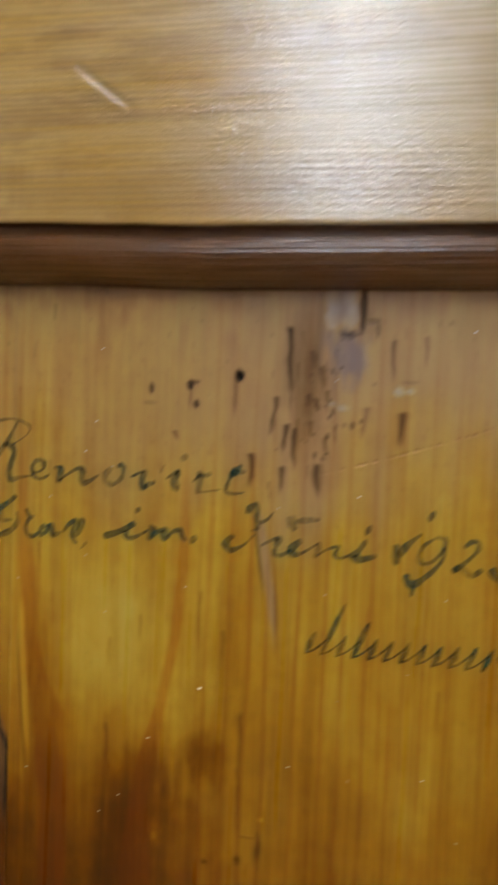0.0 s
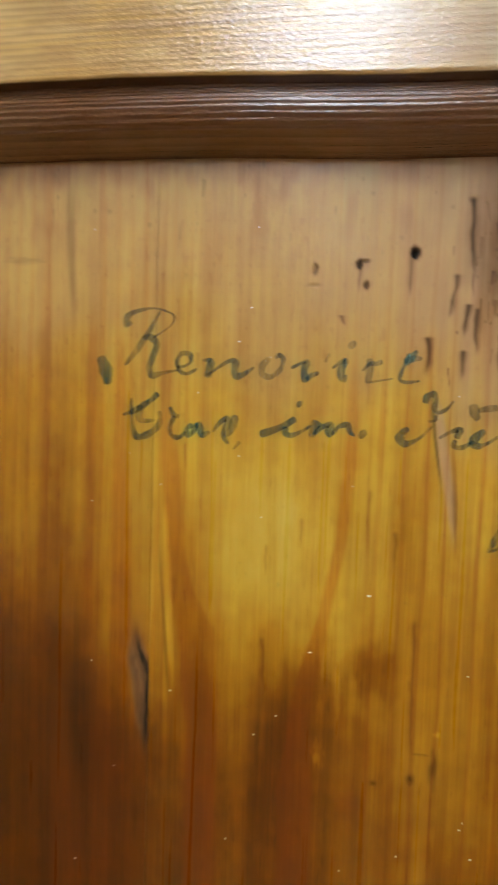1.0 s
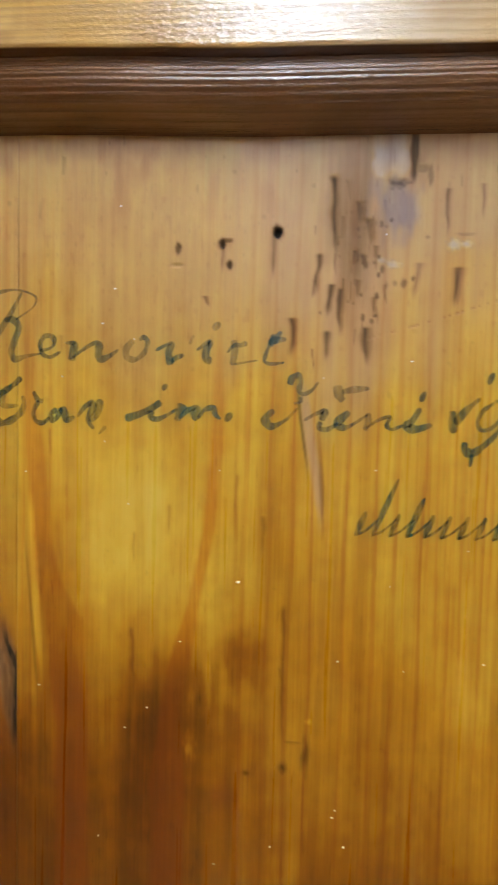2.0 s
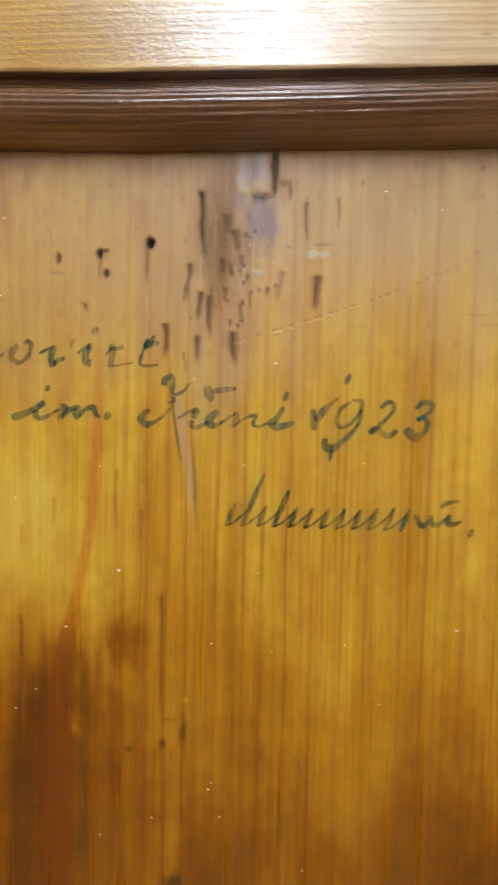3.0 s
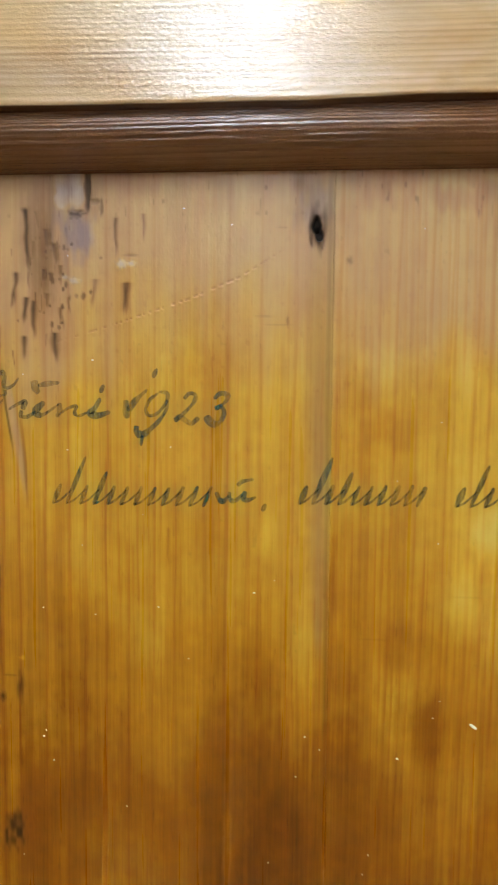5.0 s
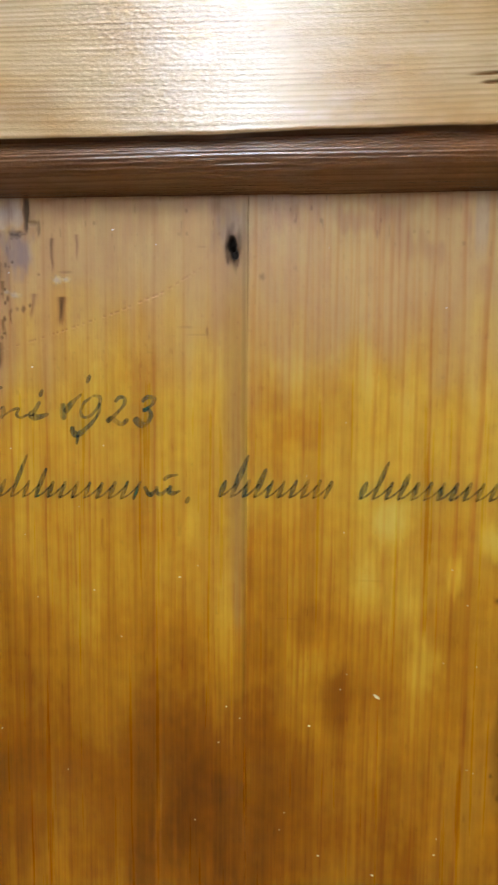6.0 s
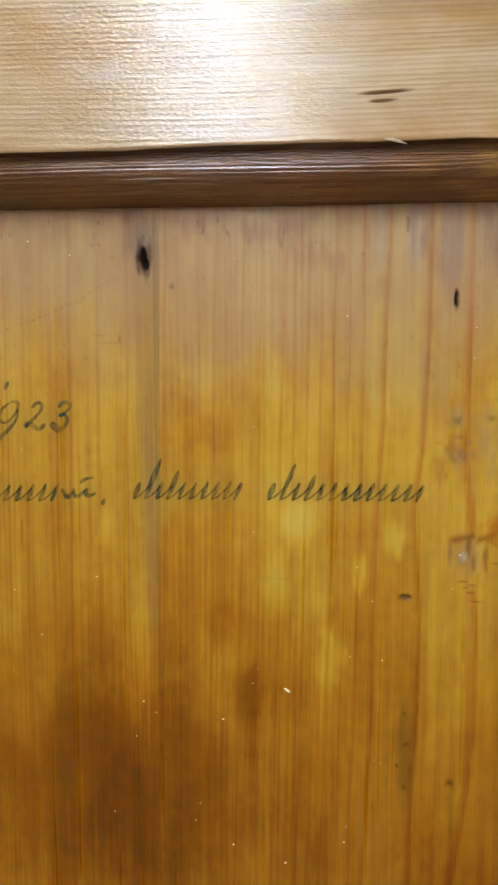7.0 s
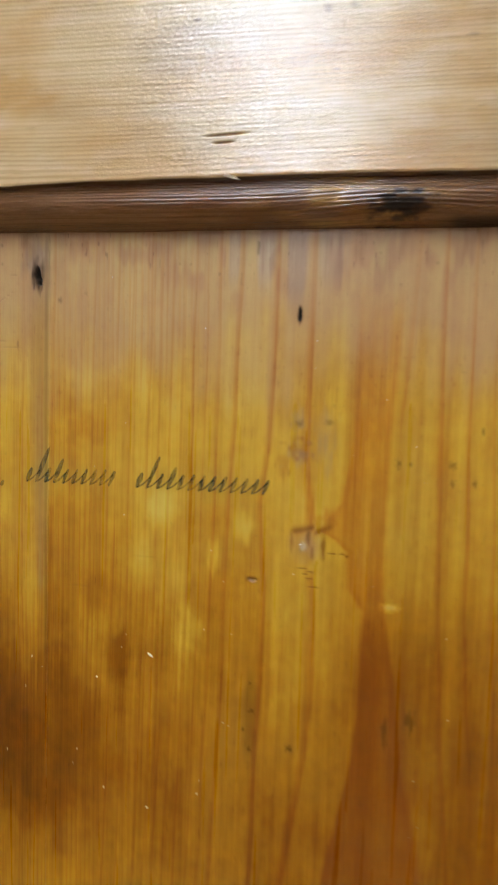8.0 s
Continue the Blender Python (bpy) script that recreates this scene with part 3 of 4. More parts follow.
    s.blot("bare_haze", 8.2, 21.6, 0.9, 2.0, 0.6, 0.3)
    # worm holes and their channels
    s.hole(-87.2, 22.2, 1.05, 1.35, 2.2)
    s.groove(-87.8, 23.5, -88.2, 34, 0.55, 0.35, 0.45)
    s.hole(-100.3, 25.0, 0.7, 1.1, 1.3, 0.85)
    s.hole(-99.0, 24.2, 1.2, 0.45, 0.5, 0.5)
    s.groove(-100.2, 25, -100.0, 33, 0.4, 0.25, 0.4)
    s.hole(-98.4, 29.9, 0.6, 0.9, 0.9, 0.7)
    s.hole(-110.9, 26.0, 0.6, 1.2, 0.7, 0.55)
    s.hole(-111.2, 30.0, 1.6, 0.35, 0.4, 0.15)
    s.groove(-104, 37.2, -103, 40, 0.5, 0.3, 0.5)
    # eaten patch: worm channels laid open, deepest at their heads
    for a in (
        (-74.0, 9.3, -73.0, 33.3, 0.9, 1.5, 0.8),
        (-80.5, 1.3, -80.0, 20.3, 1.6, 0.6, 0.12),
        (-77.0, 27.3, -78.0, 38.3, 0.5, 0.9, 0.7),
        (-74.0, 34.3, -75.0, 43.3, 0.55, 0.9, 0.75),
        (-72.0, 35.3, -72.0, 47.3, 0.6, 1, 0.7),
        (-75.0, 45.3, -75.0, 53.3, 0.55, 0.8, 0.7),
        (-66.0, 44.3, -65.0, 54.3, 0.75, 1, 0.7),
        (-83.0, 42.3, -83.0, 52.3, 0.55, 0.8, 0.6),
        (-48.0, 12.3, -48.0, 24.3, 0.3, 0.5, 0.6),
        (-40.0, 11.3, -40.0, 20.3, 0.25, 0.3, 0.4),
        (-45.0, 30.3, -46.0, 40.3, 0.55, 0.9, 0.75),
        (-68.0, 15.3, -67.0, 22.3, 1.1, 0.9, 0.6),
        (-66.0, 19.3, -65.0, 26.3, 1, 0.9, 0.6),
        (-69.0, 26.3, -69.0, 31.3, 0.55, 0.7, 0.6),
        (-67.0, 27.3, -66.0, 31.3, 0.6, 0.7, 0.6),
        (-64.0, 25.3, -64.0, 29.3, 0.5, 0.6, 0.5),
        (-72.0, 18.3, -72.0, 25.3, 0.5, 0.5, 0.5),
        (-71.0, 10.3, -70.0, 17.3, 0.6, 0.4, 0.4),
        (-68.0, 33.3, -68.0, 38.3, 0.4, 0.5, 0.4),
        (-64.0, 37.3, -64.0, 42.3, 0.4, 0.5, 0.4),
        (-54.0, 29.3, -55.0, 38.3, 0.4, 0.4, 0.35),
        (-78.0, 33.3, -79.0, 38.3, 0.35, 0.4, 0.4),
    ):
        s.groove(*a[:4], 1.75 * a[4], 1.3 * a[5], 1.25 * a[6])
    rs = np.random.RandomState(5)
    for _ in range(16):
        cx, cd = rs.normal(-68, 5.5), rs.uniform(14, 50)
        s.groove(cx, cd, cx + rs.normal(0, 0.4), cd + rs.uniform(2.5, 7), rs.uniform(0.2, 0.4), rs.uniform(0.2, 0.5), rs.uniform(0.3, 0.6))
    for _ in range(30):
        r = rs.uniform(0.25, 0.55)
        s.hole(rs.normal(-66, 5), rs.uniform(16, 44), r, r * rs.uniform(0.8, 2.0), 0.15, rs.uniform(0.25, 0.6))
    rough = bell((x + 61) / 9) * bell((d - 28) / 10)
    s.h -= 0.10 * rough * step(0.4, 0.75, vn(x / 1.2, d / 1.6, 45)) + 0.04 * rough * vn(x / 0.5, d / 0.7, 46)
    # bruised knot: a pale raised scab, the dark hollow and foot beside it, a violet bruise below
    scab = 1 - step(0.35, 1.25, ((x + 61.5) / 4.5) ** 4 + ((d - 3.6) / 6.6) ** 4 + 0.9 * (vn(x / 1.5, d / 2.0, 55) - 0.5))
    s.lay("bare_haze", scab)
    s.m["tone"] += scab * (0.01 + 0.1 * vn(x / 1.2, d / 3.0, 88) - s.m["tone"])
    s.m["mauve"] *= 1 - 0.7 * scab
    s.lay("mauve", 0.75 * scab * (0.5 + 0.7 * vn(x / 3.0, d / 4.0, 56)))
    s.h += 0.07 * scab
    s.blot("mauve", -59.2, 16.8, 4.2, 6.5, 0.95, 0.5, 0.6)
    s.blot("mauve", -64.0, 12.3, 3.0, 6.5, 0.7, 0.7)
    s.hole(-56.0, 4.3, 0.9, 5.0, 0.3, 0.8)
    s.blot("stain_shade", -54.8, 4.0, 1.6, 5.5, 0.9, 0.4, 0.5)
    s.blot("grey", -54.8, 6.5, 1.2, 2.4, 0.35, 0.6)
    s.hole(-54.0, 7.8, 1.8, 1.0, 0.3, 0.4)
    s.hole(-52.2, 9.3, 0.5, 2.2, 0.3, 0.45)
    s.blot("stain_shade", -54.0, 9.3, 2.6, 4.0, 0.8, 0.5)
    s.blot("grey", -59.4, 11.2, 3.0, 1.5, 0.75, 0.7)
    s.hole(-59.0, 10.5, 2.0, 0.45, 0.3, 0.3)
    s.path("stain_shade", [(0, -70.2, 1.2), (14, -69.8, 1.0), (26, -69.6, 0.5)], 3.4, 1.0, 1.3)
    s.path("grey", [(0, -70.8, 1), (12, -70.2, 0.8), (22, -70, 0.4)], 1.8, 0.2, 1.3)
    for a in ((-67.6, 17.0, 1.4, 3.2), (-65.4, 20.6, 1.2, 2.4), (-68.6, 27.6, 1.0, 1.8), (-66.6, 29.2, 1.1, 1.6)):
        s.blot("stain_shade", *a, 1.0, 0.7)
        s.blot("grey", *a, 0.5, 1.0)
    s.blot("stain_shade", -69, 26, 9, 26, 0.7, 1.0)
    s.blot("grey", -70, 16, 7, 20, 0.3, 1.0)
    s.m["stain_shade"] *= 1 - 0.9 * scab
    s.m["grey"] *= 1 - 0.85 * scab * (1 - step(-57.5, -56.5, x))
    # torn fibres below the patch
    s.path("bare_haze", [(58, -80.2, 0.7), (66, -79.0, 1.2), (78, -77.2, 1.0), (90, -75.6, 0.6)], 1.3, 0.9, 0.9)
    s.path("grey", [(57, -81.4, 0.8), (66, -80.4, 1.0), (78, -78.6, 0.8)], 0.4, 0.6, 1.0)
    s.path("stain_shade", [(70, -76.2, 0.8), (82, -74.9, 1.0), (92, -74.4, 0.5)], 0.6, 0.9, 1.0)
    s.h -= 0.25 * bell((x + 78.6 - 0.14 * (d - 66)) / 1.0) * step(57, 60, d) * (1 - step(80, 92, d))
    # chips, broken varnish and scratches
    for cx, cd, rx, rd in ((-62.8, 28.7, 1.3, 0.8), (-60.2, 29.7, 2.0, 1.0), (-46.4, 25.2, 1.8, 1.7), (-43.6, 25.0, 1.6, 1.0)):
        s.shade(cx, cd, rx, rd, -0.3)
        s.blot("bare_haze", cx, cd, rx, rd, 0.8)
        s.blot("mauve", cx, cd, rx, rd, 0.75)
    s.h += 0.22 * bell((x + 46.4) / 2.2) * bell((d - 25.6) / 1.5) + 0.12 * bell((x + 60.5) / 1.6) * bell((d - 29.6) / 0.8)
    s.hole(-43.8, 22.8, 1.7, 0.3, 0.2, 0.22)
    s.hole(-1.0, 15.4, 1.2, 0.25, 0.1, 0.15)
    s.hole(-6.0, 39.7, 2.0, 0.22, 0.1, 0.12)
    s.hole(-2.0, 42.1, 3.0, 0.22, 0.1, 0.12)
    s.hole(0.6, 41.0, 0.3, 1.3, 0.12, 0.3)
    arc = np.interp(x, (-68, -50, -28, -13, -1), (48, 42.7, 35.4, 29.2, 21.8))
    tick = step(0.48, 0.6, vn(x / 0.6, 0 * x, 47)) * step(-69, -66, x) * (1 - step(-3, 0, x))
    s.h -= 0.28 * bell((d - arc + 0.25) / 0.25) * tick
    s.h += 0.16 * bell((d - arc - 0.3) / 0.28) * tick
    s.lay("stain_shade", 0.7 * bell((d - arc + 0.3) / 0.25) * tick)
    s.lay("bare_haze", 0.55 * bell((d - arc) / 0.3) * tick)
    # hair cracks and marks lower down
    s.groove(-83.4, 112, -83.2, 153, 0.4, 0.5, 0.2)
    s.groove(-89.0, 90, -88.8, 101, 0.4, 0.4, 0.15)
    s.groove(-121.1, 119, -120.2, 142, 0.35, 0.35, 0.15)
    s.groove(-95.6, 80, -95.8, 98, 0.3, 0.3, 0.15)
    s.blot("grey", -82.9, 152, 1.0, 1.8, 0.8)
    s.blot("grey", -77.6, 149, 1.2, 5, 0.55)
    s.hole(-80.6, 145.5, 1.4, 0.3, 0.2, 0.25)
    s.blot("grey", -92, 154, 0.9, 0.9, 0.6)
    s.blot("grey", -80, 193, 3.0, 5.5, 0.85, 0.9)
    s.blot("pale", -106.2, 148.5, 1.5, 3.4, 0.85, 0.7)
    s.blot("pale", -105.8, 136, 1.2, 4.0, 0.45)
    s.blot("pale", -76.8, 140, 1.0, 0.8, 0.9)
    # a ridge's pale highlight and the dark line left of it, as colour
    s.path("pale", [(88, -147.4, 0.8), (112, -146.2, 1.2), (132, -144.8, 0.5)], 0.9, 0.7, 0.9)
    s.path("grey", [(98, -148.6, 0.6), (135, -145.5, 0.6)], 0.6, 0.35, 1.2)
    for a in ((-142.5, 70, -142.3, 78), (-139.6, 47, -139.5, 52), (-121, 95, -121, 104), (-112, 88, -112, 96), (-33, 100, -33, 112)):
        s.groove(*a, 0.3, 0.25, 0.15)
    s.m["late"] *= 1 - 0.72 * s.m["bare_haze"]


def right_board(s):
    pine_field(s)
    x, d = s.x, s.d
    s.lay("red", 0.09 * step(88, 125, x))
    s.m["tone"] += 0.05 * step(100, 130, x)
    s.m["tone"] -= 0.06 * step(30, 50, x) * (1 - step(110, 160, d))
    close = 1 - step(60, 84, x)
    t = Surface(x, d)
    t.rings(2.1, 0.75, 0.002, 51)
    s.lay("late", t.m["late"] * close)
    s.h += t.h * close
    for p, w, a in (([(10, 98.6), (48, 97.8), (73, 97.4), (95, 95.0), (124, 96.8), (160, 96.8), (210, 95.4), (260, 94)], 1.3, 1.0),
                    ([(0, 111.2), (48, 110.8), (76, 110.6), (93, 112.2), (102, 113)], 1.6, 1.0),
                    ([(122, 113.6), (131, 114.4), (159, 115.2), (188, 113.8), (219, 109.5), (260, 103)], 1.8, 1.0),
                    ([(10, 85.6), (66, 84.4), (95, 82.6), (132, 82.2), (170, 81.9), (220, 79.9), (260, 79)], 1.1, 0.95)):
        s.line(p, w, a)
    for c, w, a in ((78.0, 0.8, 0.8), (73.5, 0.5, 0.7), (69.0, 0.7, 0.85), (64.6, 0.6, 0.6), (60.5, 0.6, 0.75), (56.4, 0.5, 0.6), (52.5, 0.7, 0.75), (45.6, 0.5, 0.6), (40, 0.6, 0.75), (31, 0.5, 0.6), (15.0, 0.9, 0.8)):
        s.line([(0, c + 0.4), (60, c), (130, c - 0.6), (210, c - 2.5), (260, c - 4)], w, a)
    for p, w, a in (([(20, 155), (74, 156), (113, 157.3), (173, 160.7), (228, 165.5)], 1.1, 1.0), ([(30, 164.6), (74, 164.4), (132, 167), (192, 171.2), (250, 176)], 0.9, 0.9),
                    ([(45, 172.3), (131, 175.7), (250, 183)], 0.8, 0.8), ([(4, 146), (46, 144.2), (66, 142)], 1.1, 0.6), ([(0, 181), (130, 185), (250, 193)], 1.0, 0.8)):
        s.line(p, w, a)
    # flame of heartwood, its edge drawn in to the knot
    ds = (10, 70, 80, 94, 101, 104, 107, 111, 124, 132, 168, 187, 220, 262)
    left = (126.5, 126.2, 125.4, 122.5, 118, 115.5, 121, 125.2, 126.2, 131.6, 131.3, 130, 123.4, 116)
    right = (142.5, 139.3, 139, 138.6, 138.5, 138.3, 138.2, 138.1, 139, 140, 145.6, 148, 154, 163)
    s.between("late", ds, left, right, 0.95, 1.1, 26)
    s.between("red", ds, left, right, 0.18, 1.4, 70)
    s.between("red", ds, left, right, 0.92, 1.0, 140)
    s.path("red", [(150, 146, 0.5), (195, 148, 1), (230, 155, 1.2)], 2.2, 0.6, 1.0)
    s.path("mauve", [(-2, 82.6, 1.0), (11.1, 82.6, 0.95), (18.5, 82.4, 0.7)], 2.2, 0.42, 0.7, 0.3)
    s.path("mauve", [(-2, 93.9, 1.0), (11.2, 93.9, 0.95), (18.6, 93.7, 0.7)], 3.2, 0.50, 0.7, 0.3)
    s.path("mauve", [(-2, 104.7, 1.0), (14.9, 104.7, 0.95), (24.8, 104.5, 0.7)], 4.0, 0.50, 0.7, 0.3)
    s.path("mauve", [(-2, 116.8, 1.0), (11.4, 116.8, 0.95), (18.9, 116.6, 0.7)], 5.0, 0.34, 0.7, 0.3)
    # knot: a scar under two dark brows, its grain drawn round it
    brows = ([(103.0, 113.6, 1.3), (103.9, 110.5, 1.0), (104.6, 106.4, 0.7)], [(102.4, 119.6, 1.3), (103.9, 116.6, 1.1), (104.9, 114.2, 0.7)])
    for brow in brows:
        ds, xs = [q[0] for q in brow], [q[1] for q in brow]
        rise = np.interp(x, xs[::-1], ds[::-1])
        span = step(xs[-1] - 1.2, xs[-1] + 0.8, x) * (1 - step(xs[0] - 0.5, xs[0] + 1.2, x))
        s.lay("stain_shade", 0.7 * span * bell((d - rise - 0.4) / 1.3))
        s.lay("red", 0.3 * span * bell((d - rise + 0.6) / 1.3))
        s.lay("grey", 0.14 * span * bell((d - rise - 0.2) / 0.7))
        s.h -= 0.22 * span * bell((d - rise - 0.5) / 0.9)
    s.path("late", [(89.6, 111.8, 0.8), (97.8, 112.4, 1.0), (101.9, 113.0, 1.7)], 1.5, 1.0, 0.9, 0.2)
    s.blot("bare_haze", 111.0, 109.5, 5.2, 6.0, 0.7, 0.4)
    s.shade(111.0, 109.0, 4.5, 6.5, 0.36)
    for a in ((111.9, 107.0, 1.0, 3.4, 0.9), (117.3, 109.5, 1.0, 5.0, 0.75), (106.0, 108.0, 0.9, 4.6, 0.6), (113.6, 112.5, 0.8, 3.0, 0.5)):
        s.blot("stain_shade", *a, 0.4)
        s.blot("grey", *a[:4], 0.28 * a[4], 0.5)
    # whitish glint on the knot's ridge, put into the colour
    s.shade(110.2, 110.2, 1.6, 1.8, -0.25)
    s.blot("mauve", 110.2, 110.2, 1.7, 1.8, 0.8, 0.4)
    s.h -= 0.5 * bell((x - 111.6) / 1.6) * bell((d - 107.0) / 3.4) + 0.3 * bell((x - 117.2) / 1.2) * bell((d - 109.5) / 5.0)
    s.h += 0.45 * bell((x - 110.2) / 0.9) * bell((d - 110.4) / 1.2) + 0.2 * bell((x - 114.6) / 1.0) * bell((d - 108.5) / 4.0)
    s.blot("late", 119.9, 100.0, 4.0, 4.0, 1.0, 0.6)
    s.blot("red", 119.2, 101.0, 3.2, 2.5, 0.4, 0.6)
    s.hole(110.1, 118.1, 1.4, 0.25, 0.15, 0.3)
    s.hole(113.1, 119.2, 1.2, 0.25, 0.15, 0.3)
    s.hole(112.7, 121.6, 0.9, 0.3, 0.15, 0.3)
    s.hole(114.3, 124.4, 1.6, 0.25, 0.15, 0.3)
    s.hole(111.2, 120.0, 0.7, 0.25, 0.15, 0.3)
    s.hole(120.4, 112.1, 1.3, 0.22, 0.15, 0.3)
    s.hole(124.0, 111.8, 1.1, 0.22, 0.15, 0.3)
    s.hole(125.6, 112.6, 0.5, 0.4, 0.15, 0.3)
    s.hole(106.2, 29.0, 0.62, 2.3, 2.0)
    s.hole(92.3, 123.4, 1.6, 0.8, 0.7, 0.45)
    s.blot("bare_haze", 92.7, 124.5, 1.5, 0.45, 0.7, 0.2)
    # bruises, wiped ink and smears
    s.blot("mauve", 106.8, 76.8, 5.0, 4.6, 0.4, 1.0)
    s.blot("stain_shade", 107.0, 76.0, 4.8, 3.8, 0.6, 1.0)
    s.blot("stain_shade", 102.7, 81.5, 3.4, 5.0, 0.5, 0.8)
    s.blot("mauve", 116.6, 72.5, 3.5, 10.0, 0.35, 0.8)
    s.blot("mauve", 107.5, 65.5, 3.0, 4.0, 0.4, 0.9)
    s.blot("grey", 107.5, 66.6, 1.6, 1.6, 0.4)
    s.blot("grey", 117.8, 65.8, 1.8, 1.2, 0.4)
    s.blot("grey", 17.5, 24.5, 1.0, 1.2, 0.4)
    s.path("grey", [(158, 92.8, 0.6), (172, 93, 1.1), (190, 93.2, 0.9)], 2.2, 0.3, 1.3)
    for a in ((93.4, 172.5, 1.6, 1.3), (90.8, 180, 0.7, 1.2), (93.2, 187, 1.2, 1.4), (92.6, 162, 0.7, 0.9), (107.8, 185, 1.6, 1.6)):
        s.blot("grey", *a, 0.6, 0.9)
    for a in ((141.9, 79, 1.0, 2.2), (146.0, 79.2, 0.5, 0.7), (159.6, 79, 1.3, 1.6), (160, 85, 1.0, 1.6), (167.2, 84.5, 0.9, 2.0), (169, 67, 0.7, 1.6), (150, 170, 2.2, 4.5), (141.5, 175, 1.2, 6)):
        s.blot("grey", *a, 0.5, 0.9)
    s.blot("bare_haze", 141.4, 129.6, 2.8, 0.9, 0.35)
    s.blot("pale", 141, 129.4, 3.6, 2.0, 0.9, 0.6)
    s.h -= 0.3 * bell((x - 141) / 2.6) * bell((d - 128.8) / 1.0)
    for a in ((26, 131, 25, 131.6), (52, 118, 51, 119)):
        s.hole(a[0], a[1], 3.0, 0.2, 0.06, 0.07)
    s.groove(131, 8, 131.5, 16, 0.3, 0.2, 0.4)


def board(x0, x1, paint, label, fine=0.36):
    """One upright board of the panel; x0, x1 in mm."""
    lo, hi = max(x0, -206.0), min(x1, 196.0)
    xs = [np.linspace(lo, hi, int((hi - lo) / fine) + 1)]
    if x0 < lo:
        xs.insert(0, np.linspace(x0, lo, 12)[:-1])
    if x1 > hi:
        xs.append(np.linspace(hi, x1, 12)[1:])
    ds = np.concatenate([np.linspace(-5, -0.8, 5), np.arange(-0.4, 60, 0.36), np.arange(60, 205, 0.5), np.arange(205, 275, 0.8), np.linspace(275, TOP * 1000, 60)])
    x, d = np.meshgrid(np.concatenate(xs), ds)
    s = Surface(x, d)
    paint(s)
    s.m["late"] *= 1 - 0.55 * step(0.42, 0.72, s.m["tone"])
    s.m["late"] *= 0.7 + 0.3 * step(15, 62, d + 14 * (vn(x / 9, d / 30, 58) - 0.5))
    edge = np.minimum(x - x0, x1 - x)
    s.h -= 0.04 * bell(edge / 0.25)
    s.lay("grey", 0.2 * bell(edge / 0.25) * (1 - 0.85 * step(12, 55, d)) * (0.4 + 0.9 * vn(d / 18, x0 + 0 * d, 36)))
    place = np.stack([x * MM, -s.h * MM, TOP - d * MM], -1)
    return sheet("board", place, {k: np.clip(v, 0, 1) for k, v in s.m.items()}, PANEL_PINE, cupboard, label, back=0.0235)


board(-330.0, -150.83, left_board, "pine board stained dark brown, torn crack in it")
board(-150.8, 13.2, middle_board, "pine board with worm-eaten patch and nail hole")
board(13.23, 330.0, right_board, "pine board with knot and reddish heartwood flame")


# ---- the rail across the top: grain lies along x ----
def rail():
    xs = np.concatenate([np.linspace(-330, -205, 16)[:-1], np.arange(-205, 195, 0.8), np.linspace(195, 330, 16)])
    zs = np.concatenate([np.arange(13.6, 100, 0.3), np.linspace(100.5, 190, 40)])
    x, z = np.meshgrid(xs, zs)
    s = Surface(x, -z)
    warp = 2.4 * (vn(x / 130, z / 30, 71) - 0.5) + 0.7 * (vn(x / 45, z / 9, 72) - 0.5)
    u = (z + warp) / 1.45 + 1.5 * vn((z + warp) / 15, 0 * x, 73)
    k = np.floor(u)
    f = u - k
    each = 0.4 + 0.6 * vn(k * 0.9, 0 * k, 74)
    s.lay("late", each * step(0.3, 0.9, f) * (1 - step(0.92, 1.0, f)) * (0.65 + 0.45 * vn(x / 40, k, 75)))
    s.h += 0.014 * each * np.cos(6.283 * f) + 0.05 * (vn(x / 60, z / 18, 76) - 0.5) + 0.02 * (vn(x / 3.0, z / 1.1, 77) - 0.5) + 0.024 * (vn(x / 1.3, z / 0.85, 78) - 0.5)
    s.lay("stain_shade", 0.25 * step(0.6, 0.85, vn(x / 40, z / 16, 79)))
    s.lay("pale", 0.8 * (1 - step(-125, -50, x + 40 * (vn(x / 20, z / 6, 80) - 0.5))))
    s.lay("stain_shade", 0.32 * (1 - step(-125, -60, x)) * step(0.3, 0.8, 0.5 * vn(x / 22, z / 4, 84) + 0.3 * vn(x / 7, z / 1.8, 85) + 0.2 * vn(x / 2.5, z / 0.9, 86)))
    # dent, splintered gouge and specks
    along = np.clip((x + 128) / 15.0, 0, 1)
    dent = z - (51.5 - 11 * along)
    s.h -= 0.38 * bell(dent / 1.0) * step(-129, -126, x) * (1 - step(-115, -112, x))
    s.lay("bare_haze", 0.3 * bell((dent - 0.6) / 0.9) * step(-129, -126, x) * (1 - step(-115, -112, x)))
    for cx, cz, rx, a in ((81.5, 26.5, 8.2, 1.0), (80.6, 24.1, 4.2, 0.9)):
        q = np.sqrt(((x - cx) / rx) ** 2 + ((z - cz - 0.05 * (x - cx)) / 0.55) ** 2)
        s.h -= 0.7 * a * (1 - step(0.4, 1.1, q))
        s.lay("late", 1 - step(0.5, 1.2, q))
        s.lay("stain_shade", 0.9 * (1 - step(0.5, 1.2, q)))
